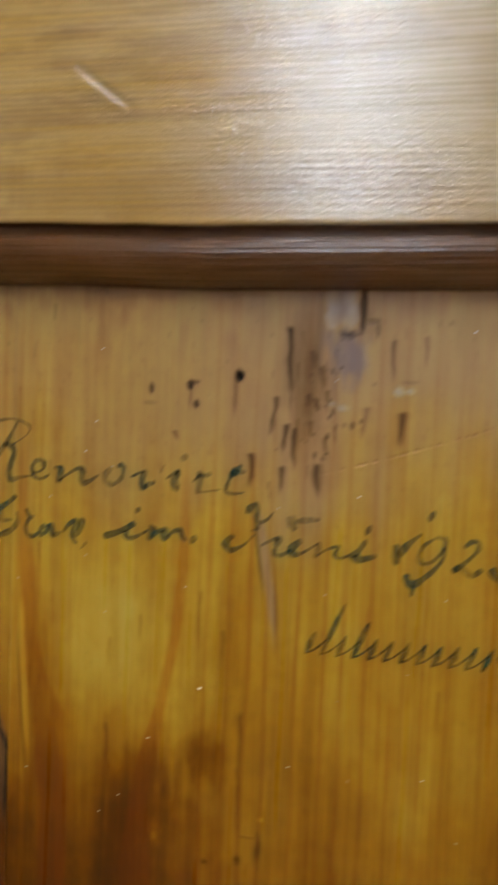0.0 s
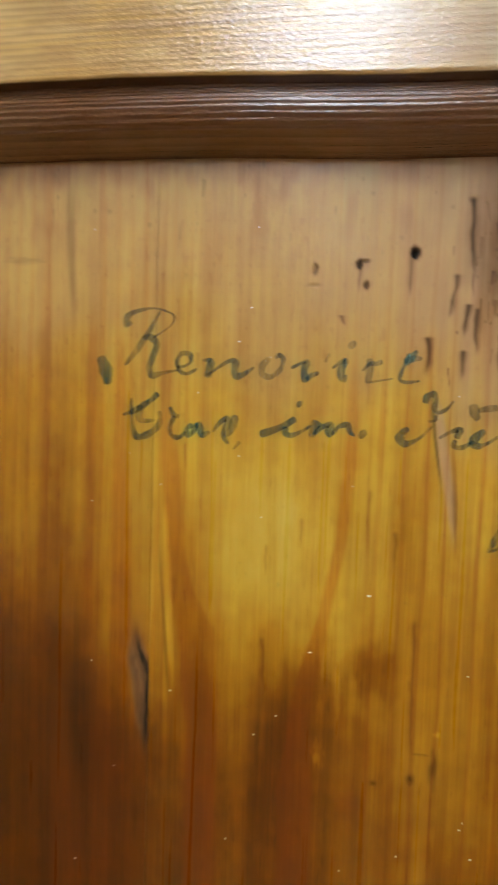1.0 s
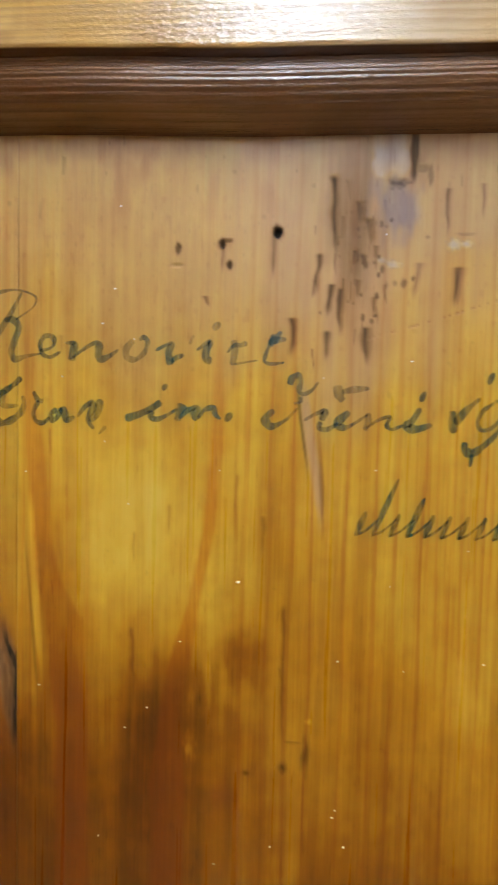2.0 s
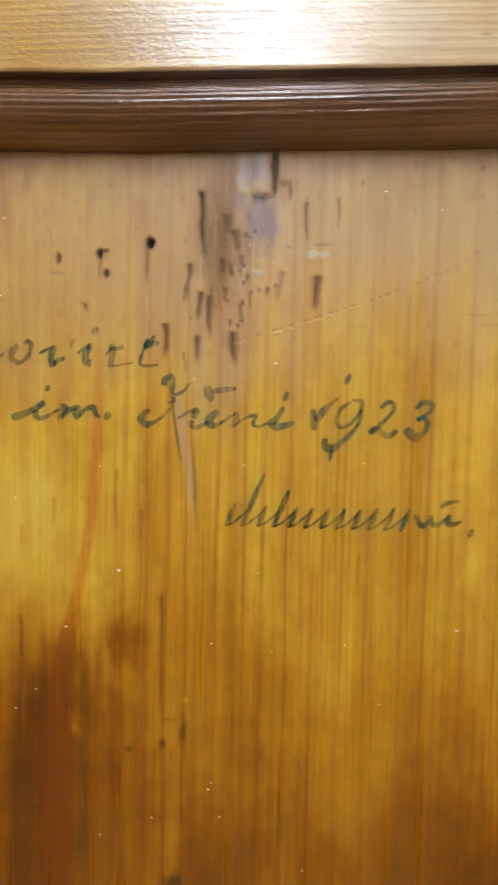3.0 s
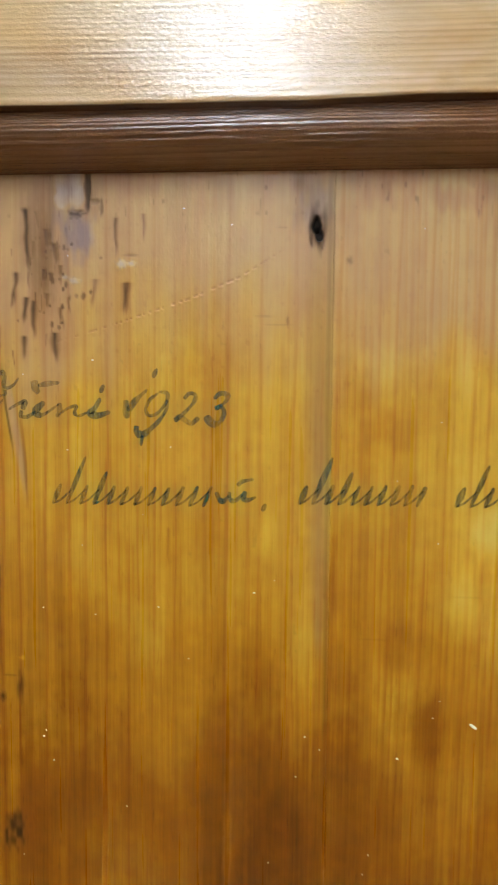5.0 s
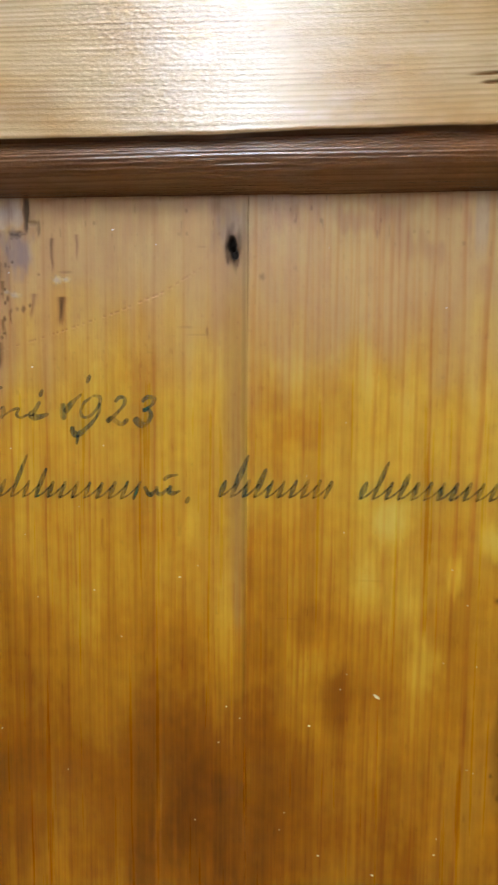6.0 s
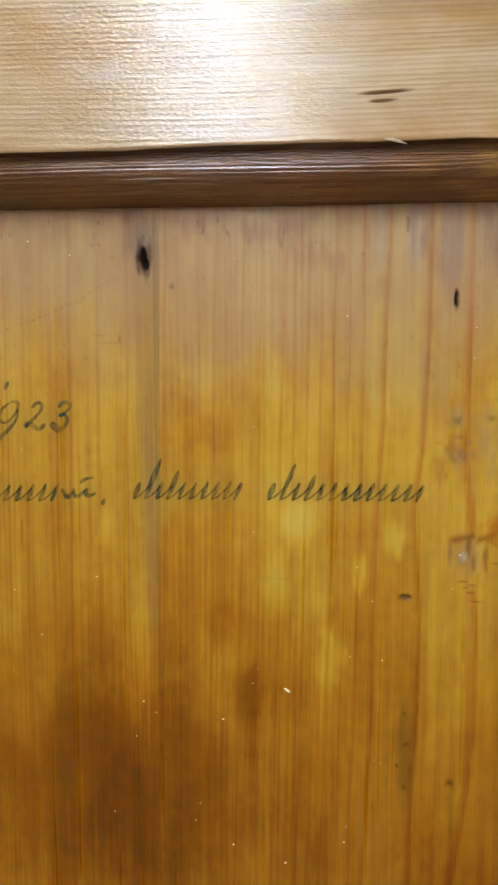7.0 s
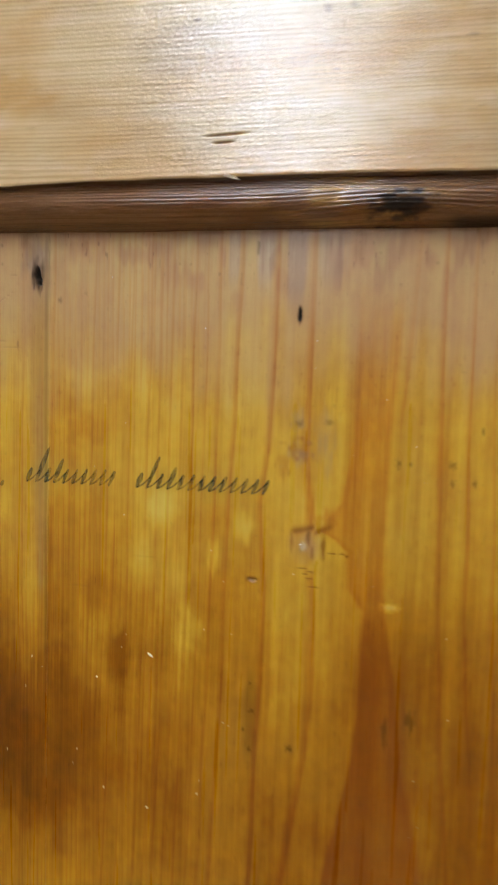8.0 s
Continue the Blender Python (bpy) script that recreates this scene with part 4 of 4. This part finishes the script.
    for cx, cz, rx, rz, a in ((71.4, 62.6, 1.3, 0.5, 0.7), (113, 63.5, 1.4, 1.4, 0.4), (121, 64, 1.6, 1.2, 0.4), (116.3, 45.2, 1.0, 0.5, 0.5), (157, 53, 2.0, 0.6, 0.4), (-24, 26.5, 0.4, 0.4, 0.6), (-10, 18.5, 1.6, 0.3, 0.5), (62, 40, 0.6, 0.4, 0.5), (-25, 45, 0.5, 0.5, 0.5)):
        s.blot("grey", cx, -cz, rx, rz, a, 0.4)
    s.blot("stain_shade", -150, -24, 22, 7, 0.35, 0.9)
    # worn, slightly wavy lower edge, rounded over
    wave = 0.8 * (vn(x / 55, 0 * z, 81) - 0.5) + 0.35 * (vn(x / 9, 0 * z, 82) - 0.5) - 0.9 * (1 - step(-205, -130, x))
    wave = wave + 1.1 * (1 - step(-140, -85, x)) - 0.5 - 1.0 * (1 - step(0, 45, x)) + 1.3 * (1 - step(-175, -105, x))
    under = 1 - step(13.6, 18.5, z)
    s.h -= 0.6 * bell((z - 13.6) / 0.35)
    # shade of the rail's underside, put into the colour of its lower rim
    s.lay("grey", 0.45 * (1 - step(13.6, 13.95, z)))
    s.lay("stain_shade", 1 - step(13.6, 13.95, z))
    place = np.stack([x * MM, (-15.0 - s.h) * MM, TOP + (z + under * wave) * MM], -1)[::-1]
    return sheet("rail", place, {k: np.clip(v, 0, 1)[::-1] for k, v in s.m.items()}, RAIL_PINE, cupboard, "glossy pine rail with horizontal grain", back=0.0235)


rail()


# ---- the moulding between rail and panel: a dark quirk above a rounded bead ----
def moulding():
    prof = [(-11.2, 15.6), (-11.2, 14.2), (-11.2, 12.8), (-11.2, 11.6), (-11.3, 10.5), (-11.8, 9.9), (-12.7, 9.5), (-13.5, 9.0), (-13.8, 8.0), (-13.6, 6.6), (-12.9, 5.2), (-11.6, 3.7), (-9.6, 2.3), (-6.8, 1.1), (-3.5, 0.3), (-0.6, -0.1), (0.6, -0.2)]
    ys, zs = np.array(prof).T
    n = np.linspace(0, len(prof) - 1, 110)
    py, pz = np.interp(n, range(len(prof)), ys), np.interp(n, range(len(prof)), zs)
    for _ in range(3):
        py[1:-1], pz[1:-1] = (py[:-2] + 2 * py[1:-1] + py[2:]) / 4, (pz[:-2] + 2 * pz[1:-1] + pz[2:]) / 4
    xs = np.concatenate([np.linspace(-330, -205, 16)[:-1], np.arange(-205, 195, 0.8), np.linspace(195, 330, 16)])
    x, k = np.meshgrid(xs, np.arange(len(py)))
    y, z = py[k], pz[k]
    s = Surface(x, -z)
    arc = k * 0.24
    # the grain bows towards the knot
    bow = 2.2 * bell((x - 137) / 26) * np.sign(arc - 12)
    u = (arc + bow + 1.2 * (vn(x / 90, arc / 9, 91) - 0.5)) / 1.35
    f = u - np.floor(u)
    each = 0.3 + 0.7 * vn(np.floor(u) * 0.9, 0 * x, 92)
    s.lay("late", 0.9 * each * step(0.3, 0.9, f) * (1 - step(0.92, 1, f)))
    s.h += 0.21 * each * np.cos(6.283 * f) * (0.4 + 1.2 * vn(x / 22, np.floor(u), 99)) + 0.2 * (vn(x / 50, arc / 8, 93) - 0.5) + 0.08 * (vn(x / 12, arc / 0.9, 94) - 0.5)
    s.lay("pale", 0.55 * bell((x - 120) / 24) * step(0.25, 0.7, vn(x / 12, arc / 3, 95)))
    q = np.sqrt(((x - 138) / 9.0) ** 2 + ((z - 4.5 - 0.1 * (x - 137)) / 3.4) ** 2) + 1.1 * (vn(x / 3.0, arc / 1.6, 96) - 0.5) + 0.4 * (vn(x / 0.9, arc / 0.7, 90) - 0.5)
    s.lay("grey", 0.9 * (1 - step(0.25, 1.2, q)))
    s.lay("stain_shade", 1 - step(0.6, 1.5, q))
    s.h -= 0.2 * (1 - step(0.3, 1.0, q))
    s.lay("grey", 0.8 * step(150, 158, x) * bell((z - 0.6) / 1.3))
    wave = 0.3 * (vn(x / 40, 0 * x, 97) - 0.5) + 0.1 * (vn(x / 8, 0 * x, 98) - 0.5)
    lift = 1.1 * (1 - step(-140, -85, x))
    out = step(0, 12, k) * (1 - step(100, 109, k))
    place = np.stack([x * MM, (y - s.h * out) * MM, TOP + (z + lift + wave * (1 - step(3, 10, z)) - 0.4 * (1 - step(-205, -130, x)) * step(9, 13, z)) * MM], -1)
    return sheet("moulding", place, {k2: np.clip(v, 0, 1) for k2, v in s.m.items()}, BEAD_PINE, cupboard, "dark brown rounded moulding with black knot", back=0.0235)


moulding()


# ---- splinter and varnish nibs ----
def splinter():
    """A pale sliver that stands off the rail's lower edge."""
    bm = bmesh.new()
    pts = [Vector((81.2, -15.3, 13.6)), Vector((83.2, -16.2, 13.0)), Vector((85.2, -16.8, 12.2)), Vector((87.2, -17.0, 11.4))]
    rings = []
    for p, r in zip(pts, (0.18, 0.5, 0.42, 0.08)):
        rings.append([bm.verts.new((p + Vector((0.25 * r * math.cos(a), 0.5 * r * math.sin(a), r * math.cos(a)))) * MM + Vector((0, 0, TOP))) for a in (0, 1.26, 2.51, 3.77, 5.03)])
    for a, b in zip(rings, rings[1:]):
        for i in range(5):
            bm.faces.new((a[i], a[(i + 1) % 5], b[(i + 1) % 5], b[i]))
    bm.faces.new(rings[0])
    bm.faces.new(rings[-1][::-1])
    part("splinter", bm, SPLINTER, cupboard, "pale raised wood splinter")


splinter()


def nib(x, d, rx, rd, turn=0.0):
    bm = bmesh.new()
    bmesh.ops.create_icosphere(bm, subdivisions=2, radius=1.0)
    m = Matrix.Translation((x * MM, -0.00008, TOP - d * MM)) @ Matrix.Rotation(radians(turn), 4, "Y") @ Matrix.Diagonal((rx * MM, 0.00022, rd * MM, 1))
    bmesh.ops.transform(bm, matrix=m, verts=bm.verts)
    for v in bm.verts:
        v.co += Vector((0.00006, 0, 0.00008)) * noise.noise(v.co * 4000)
    part("nib_or_glint", bm, NIB, cupboard)


for a in ((54.7, 155.3, 1.3, 0.45, 35), (-8.1, 118.4, 0.45, 0.22), (33.6, 165.8, 0.4, 0.35), (-35.9, 123.4, 0.3, 0.2), (7.0, 160.5, 0.28, 0.25), (4.5, 172.6, 0.25, 0.22), (11.3, 164.2, 0.22, 0.2), (-70.2, 124.6, 0.25, 0.2),
          (-28.7, 10.0, 0.35, 0.2), (73.8, 206.9, 0.4, 0.25), (37, 209.3, 0.4, 0.3), (-94.8, 106.3, 0.55, 0.3), (-144.9, 134.9, 0.3, 0.2), (-122.6, 144.5, 0.25, 0.2), (-108.9, 121.8, 0.3, 0.2), (-129.3, 44, 0.3, 0.2)):
    nib(*a)
for a in ((-126.3, 35.6, 0.3, 0.2), (-70.5, 163.7, 0.35, 0.2), (-55, 52.1, 0.4, 0.2), (54.5, 215, 0.5, 0.35), (-117, 139, 0.25, 0.2), (-99.5, 178, 0.25, 0.2), (-67.5, 171, 0.3, 0.25)):
    nib(*a)


rs = np.random.RandomState(11)
for _ in range(60):
    nib(rs.uniform(-190, 170), rs.uniform(12, 215), rs.uniform(0.12, 0.24), rs.uniform(0.1, 0.2), rs.uniform(0, 90))
# small pale body added on the knot to stand for its glint
nib(109.3, 109.4, 0.4, 0.3)


# ---- the inscription, in worn green ink ----
LEAN = 0.42


def line(widths, *points):
    """A pen stroke as an outline: a smooth line through points of (x, d), its width running through widths."""
    p = np.array(points, float)
    n = len(p)
    t = np.linspace(0, n - 1, 8 * (n - 1) + 1)
    q = np.stack([np.interp(t, range(n), p[:, i]) for i in (0, 1)], -1)
    for _ in range(9):
        q[1:-1] = (q[:-2] + 2 * q[1:-1] + q[2:]) / 4
    g = np.gradient(q, axis=0)
    side = np.stack([-g[:, 1], g[:, 0]], -1) / np.maximum(np.linalg.norm(g, axis=1, keepdims=True), 1e-6)
    w = np.interp(np.linspace(0, 1, len(q)), np.linspace(0, 1, len(widths)), widths)
    w = w / 2 * (0.75 + 0.5 * vn(t * 1.7, p[0, 0] + 0 * t, 15))
    w[0] *= 0.45
    w[-1] *= 0.45
    w = w[:, None]
    both = np.vstack([q + side * w, q - side * w])
    m = len(q)
    return [tuple(v) for v in both], [(i, i + 1, m + i + 1, m + i) for i in range(m - 1)]


def dot(x, d, rx, rd):
    """A drop of ink."""
    a = [2 * math.pi * i / 12 for i in range(12)]
    return [(x + rx * (0.8 + 0.4 * vn(3 * math.cos(v), x, 17)) * math.cos(v) + 0.3 * rd * math.sin(v), d - rd * math.sin(v)) for v in a], [tuple(range(12))]


class Pen:
    """Writes one word in mm of x and d; each letter is a part of the word, its strokes laid over one another."""

    def __init__(self, label, name="ink_word"):
        self.word = tagged(new(name), label)
        self.word.parent = cupboard

    def letter(self, *strokes, name="letter"):
        bm = bmesh.new()
        for k, (pts, faces) in enumerate(strokes):
            vs = [bm.verts.new((x * MM, -0.00013 - 0.000012 * k, TOP - d * MM)) for x, d in pts]
            for f in faces:
                bm.faces.new([vs[i] for i in f])
        bmesh.ops.recalc_face_normals(bm, faces=bm.faces)
        part(name, bm, INK, self.word)


def write_inscription():
    w = Pen("word Renovirt in worn green ink")
    w.letter(line((2.2, 1.6, 0.7, 0.5, 0.5, 0.5), (-157.9, 40.7), (-158.8, 38.7), (-157.2, 37.1), (-152.2, 35.9), (-149.2, 36.3), (-145.8, 37.6), (-146.4, 40.2), (-151.4, 43.4)), line((0.6, 1.4, 1.7, 0.7), (-149.7, 36.6), (-152.1, 41.2), (-155.5, 46.4), (-158.7, 50.5)), line((1, 1.6, 1.4, 1.7, 1.9, 1, 0.6), (-154.3, 43.5), (-152.1, 43.1), (-150.1, 44.9), (-151.4, 48.1), (-152.5, 51.0), (-151.7, 53.4), (-149.0, 52.3), (-144.7, 51.5)), line((2.6, 3.6, 1.8), (-165.5, 48.4), (-163.7, 52.0), (-163.2, 55.6)))  # R
    w.letter(line((0.9, 0.8, 1.2, 1.2, 1.2, 1, 0.7), (-145.1, 50.8), (-142.9, 50.5), (-141.3, 49.3), (-141.7, 47.2), (-144.0, 47.1), (-145.3, 49.4), (-144.4, 51.9), (-142.4, 52.6), (-139.8, 51.0)))  # e
    w.letter(line((0.8, 1.8, 1.9), (-138.5, 48.9), (-136.0, 48.7), (-136.6, 50.6), (-137.1, 53.2)), line((0.6, 0.9, 1.9, 1.6, 0.7), (-137.1, 52.7), (-134.5, 50.6), (-131.2, 48.6), (-129.9, 49.0), (-130.4, 51.2), (-129.9, 53.0), (-127.9, 52.2), (-125.2, 50.3)))  # n
    w.letter(line((1.6, 1.5, 1.2, 1.1, 1), (-121.6, 48.0), (-123.5, 50.0), (-123.4, 52.3), (-121.0, 52.9), (-118.6, 50.9), (-117.9, 48.1), (-119.0, 47.0), (-120.1, 48.0)))  # o
    w.letter(line((0.7, 1, 1.5, 2), (-116.1, 50.4), (-113.6, 49.1), (-111.8, 48.5), (-113.1, 50.8), (-112.3, 53.8)), line((1.2, 1), (-112.3, 53.1), (-110.8, 51.9), (-109.1, 51.4)), line((1, 0.8), (-106.8, 46.6), (-107.7, 48.8)))  # v
    w.letter(line((0.7, 1.4, 2, 1.6), (-106.0, 50.2), (-103.8, 48.6), (-102.4, 48.1), (-103.9, 50.3), (-103.8, 52.5), (-102.3, 52.7)), dot(-101.3, 44.4, 0.9, 1.1))  # i
    w.letter(line((0.6, 1, 1.2, 1), (-98.6, 50.7), (-97.0, 48.7), (-95.3, 49.0), (-93.9, 48.2)), line((1.8, 2, 1.6), (-97.0, 47.6), (-96.7, 50.4), (-97.3, 53.7)), line((0.7, 0.5), (-96.7, 53.4), (-93.7, 52.8), (-91.3, 52.4)))  # r
    w.letter(line((2, 1.8, 1), (-88.5, 48.8), (-87.2, 47.4), (-85.7, 45.5)), line((1.8, 1.6, 1), (-88.8, 48.1), (-86.5, 47.4), (-84.5, 47.4)), line((0.9, 0.9, 0.8, 0.7), (-87.5, 46.1), (-89.1, 50.2), (-89.9, 52.8), (-88.0, 53.3), (-84.9, 52.8)))  # t

    w = Pen("word Graz with comma in worn green ink")
    w.letter(line((0.8, 1.6, 1.4, 1.3), (-159.1, 63.3), (-156.0, 62.2), (-153.6, 60.6), (-151.5, 59.2), (-149.8, 57.5)), line((1.8, 1.6, 0.7), (-154.2, 60.6), (-155.1, 63.4), (-154.1, 64.8), (-150.5, 64.4)), line((0.6, 1.2, 1.8, 1.7, 1.4, 1), (-156.9, 58.9), (-156.7, 64.9), (-156.1, 67.8), (-155.0, 69.2), (-152.1, 68.1), (-149.7, 66.1), (-149.0, 63.9), (-149.4, 62.0)))  # G
    w.letter(line((1.2, 1.3), (-146.7, 60.9), (-145.6, 63.0), (-144.2, 63.3)), line((1.2, 1.3, 0.8), (-145.3, 63.2), (-146.9, 66.0), (-146.2, 68.3), (-144.1, 68.8), (-142.5, 67.1)))  # r
    w.letter(line((1.2, 1.4, 1.2, 0.9), (-140.6, 65.2), (-142.4, 66.2), (-142.0, 68.3), (-140.5, 67.3), (-139.4, 64.7)), line((1.5, 2, 0.8), (-139.6, 64.6), (-138.7, 66.0), (-138.3, 68.0), (-136.1, 66.9)))  # a
    w.letter(line((0.7, 1.3, 1.6, 1.3, 1), (-135.5, 66.9), (-133.5, 64.2), (-131.7, 63.1), (-131.5, 64.8), (-133.2, 67.3), (-131.3, 69.8)), line((1.6, 1.8, 1.2), (-129.8, 62.4), (-130.1, 65.7), (-132.3, 67.9)))  # z
    w.letter(line((1.2, 0.6), (-128.3, 69.0), (-130.0, 71.1)))

    w = Pen("word im in worn green ink")
    w.letter(line((2, 1.8, 1.7, 1.8), (-123.4, 67.1), (-119.4, 65.7), (-117.0, 64.5), (-114.5, 62.8)), line((1.4, 1.4, 0.9, 0.6), (-116.9, 64.9), (-117.2, 66.7), (-115.5, 67.2), (-113.0, 66.0), (-110.5, 64.4)), dot(-113.7, 59.2, 0.8, 0.9))  # i
    w.letter(line((2.3, 2.2, 1.6), (-109.1, 63.2), (-109.9, 65.1), (-110.5, 67.3)), line((0.9, 1.4, 2.3, 1.6), (-110.1, 66.7), (-108.0, 64.6), (-105.7, 63.8), (-106.2, 65.9), (-105.3, 66.8)), line((0.8, 1.2, 1.4, 0.8), (-105.4, 66.6), (-104.0, 64.4), (-101.4, 63.6), (-101.3, 65.7), (-99.8, 66.6)), dot(-98.0, 66.1, 1.0, 1.2))  # m

    w = Pen("word Juni in worn green ink")
    w.letter(line((1.2, 2.2, 1.7, 0.8, 0.6), (-87.0, 64.2), (-89.2, 65.9), (-88.9, 67.9), (-87.1, 68.2), (-84.0, 66.5), (-81.5, 63.6)), line((1.8, 1.5, 1.3, 1, 0.7), (-83.4, 58.1), (-83.0, 56.3), (-81.4, 55.6), (-80.6, 57.2), (-81.4, 59.5), (-80.2, 60.5), (-78.0, 59.3), (-76.7, 57.3)), line((0.8, 0.7), (-80.8, 60.8), (-80.5, 62.2), (-82.4, 62.5)))  # J
    w.letter(line((0.6, 0.9, 2.2, 2), (-79.8, 66.5), (-77.1, 64.8), (-74.7, 64.0), (-75.7, 66.4)), line((1.4, 1.2, 0.8), (-75.9, 66.7), (-76.5, 68.4), (-74.3, 68.7), (-71.6, 66.9)), line((1.6, 2.1, 1.6, 0.8, 0.6), (-69.1, 64.2), (-71.6, 66.2), (-72.0, 67.8), (-69.9, 68.1), (-67.7, 66.8), (-64.9, 64.8)), line((2, 2.1, 1.5), (-72.2, 58.0), (-71.7, 60.5), (-70.7, 61.7)), line((1.2, 1.7, 0.8), (-70.9, 59.5), (-68.4, 58.9), (-64.6, 58.6)))  # u
    w.letter(line((1.3, 1.6, 1.4), (-64.8, 64.4), (-64.6, 66.5), (-65.4, 68.5)), line((0.6, 0.9, 1.1, 0.9, 0.7), (-65.1, 68.0), (-62.4, 65.9), (-59.3, 64.9), (-60.6, 67.2), (-59.3, 68.4), (-56.5, 67.0)))  # n
    w.letter(line((1.2, 1.8, 2.2, 1.9, 1.5), (-52.7, 62.9), (-54.5, 66.2), (-56.2, 67.3), (-53.8, 68.2), (-49.9, 66.8)), dot(-52.2, 60.3, 0.8, 1.3))  # i

    w = Pen("number 1923 in worn green ink", "ink_number")
    w.letter(line((1.8, 2.1, 1.6), (-45.4, 63.4), (-45.1, 66.3), (-45.0, 68.7)), line((1.7, 1.5, 0.8), (-44.7, 66.5), (-42.4, 63.3), (-39.1, 60.4)))
    w.letter(line((1, 1.1, 1.1, 0.9, 0.9), (-35.8, 61.0), (-33.0, 61.2), (-33.5, 64.1), (-36.2, 67.4), (-38.8, 68.1), (-39.8, 66.0), (-38.5, 63.2), (-35.8, 61.3)), line((1, 1, 1.7, 2.1, 1.6), (-33.3, 63.2), (-33.5, 66.2), (-35.9, 69.6), (-39.3, 72.6), (-40.8, 73.6), (-42.4, 72.5), (-42.2, 70.7)), line((1.3, 0.6), (-40.5, 73.4), (-41.0, 76.5)), dot(-36.9, 55.8, 0.75, 1.45))
    w.letter(line((1.4, 1.1, 1.2, 0.9, 1.8), (-28.5, 63.0), (-27.1, 61.2), (-25.0, 61.6), (-25.6, 64.0), (-28.6, 67.1), (-31.3, 69.4)), line((1.9, 1.5, 1.3), (-31.3, 69.2), (-29.8, 67.8), (-27.8, 69.3), (-26.3, 70.1), (-24.3, 68.2)))
    w.letter(line((1.2, 1.5, 1.1, 1.2), (-20.0, 62.9), (-18.2, 61.1), (-15.7, 61.6), (-16.5, 63.7), (-19.6, 65.8)), line((1.5, 1.1, 1.2, 2, 2.4), (-19.8, 65.6), (-17.7, 64.9), (-16.8, 66.8), (-18.0, 69.4), (-20.2, 70.3), (-22.4, 67.8)))

    w = Pen("letter u with full stop in worn green ink")
    w.letter(line((1.2, 1.5, 0.8), (-19.2, 89.4), (-18.4, 91.5), (-17.2, 92.4), (-15.5, 90.3)), line((1.3, 1.3, 0.8), (-15.5, 89.3), (-15.4, 91.6), (-13.8, 92.1), (-11.7, 89.9)), line((1.2, 1.4, 0.8), (-10.8, 89.0), (-11.6, 91.3), (-10.0, 91.7), (-7.8, 90.6)), line((1.3, 1.2, 0.7), (-13.1, 87.5), (-11.8, 86.1), (-8.4, 85.6)), dot(-5.5, 93.6, 0.8, 1.2))  # u

    # three words kept as plain slanting bars
    for x0, x1, base, tall, count in ((-68.0, -20.0, 93.8, 14.0, 12), (3.5, 40.0, 92.6, 13.5, 10), (47.0, 98.0, 92.6, 12.0, 13)):
        w = Pen("handwritten word in worn green ink strokes")
        pitch = (x1 - x0) / count
        for i in range(count):
            h = (tall if i == 1 else 0.7 * tall) if i in (1, 3) else 5.2 + 1.2 * vn(i * 0.7, x0, 18)
            x = x0 + pitch * (i + 0.25)
            heavy = 1.2 + 0.9 * vn(i * 0.9, x0, 19)
            w.letter(line((0.8, heavy, 0.9), (x, base), (x + h * LEAN * 0.5, base - h / 2), (x + h * LEAN, base - h)), name="ink_bar")
            if i:
                w.letter(line((0.7, 0.5), (x - pitch + 0.2, base - 0.3), (x - 0.4 * pitch, base - 1.2), (x + 4.4 * LEAN, base - 4.6)), name="ink_bar")


write_inscription()
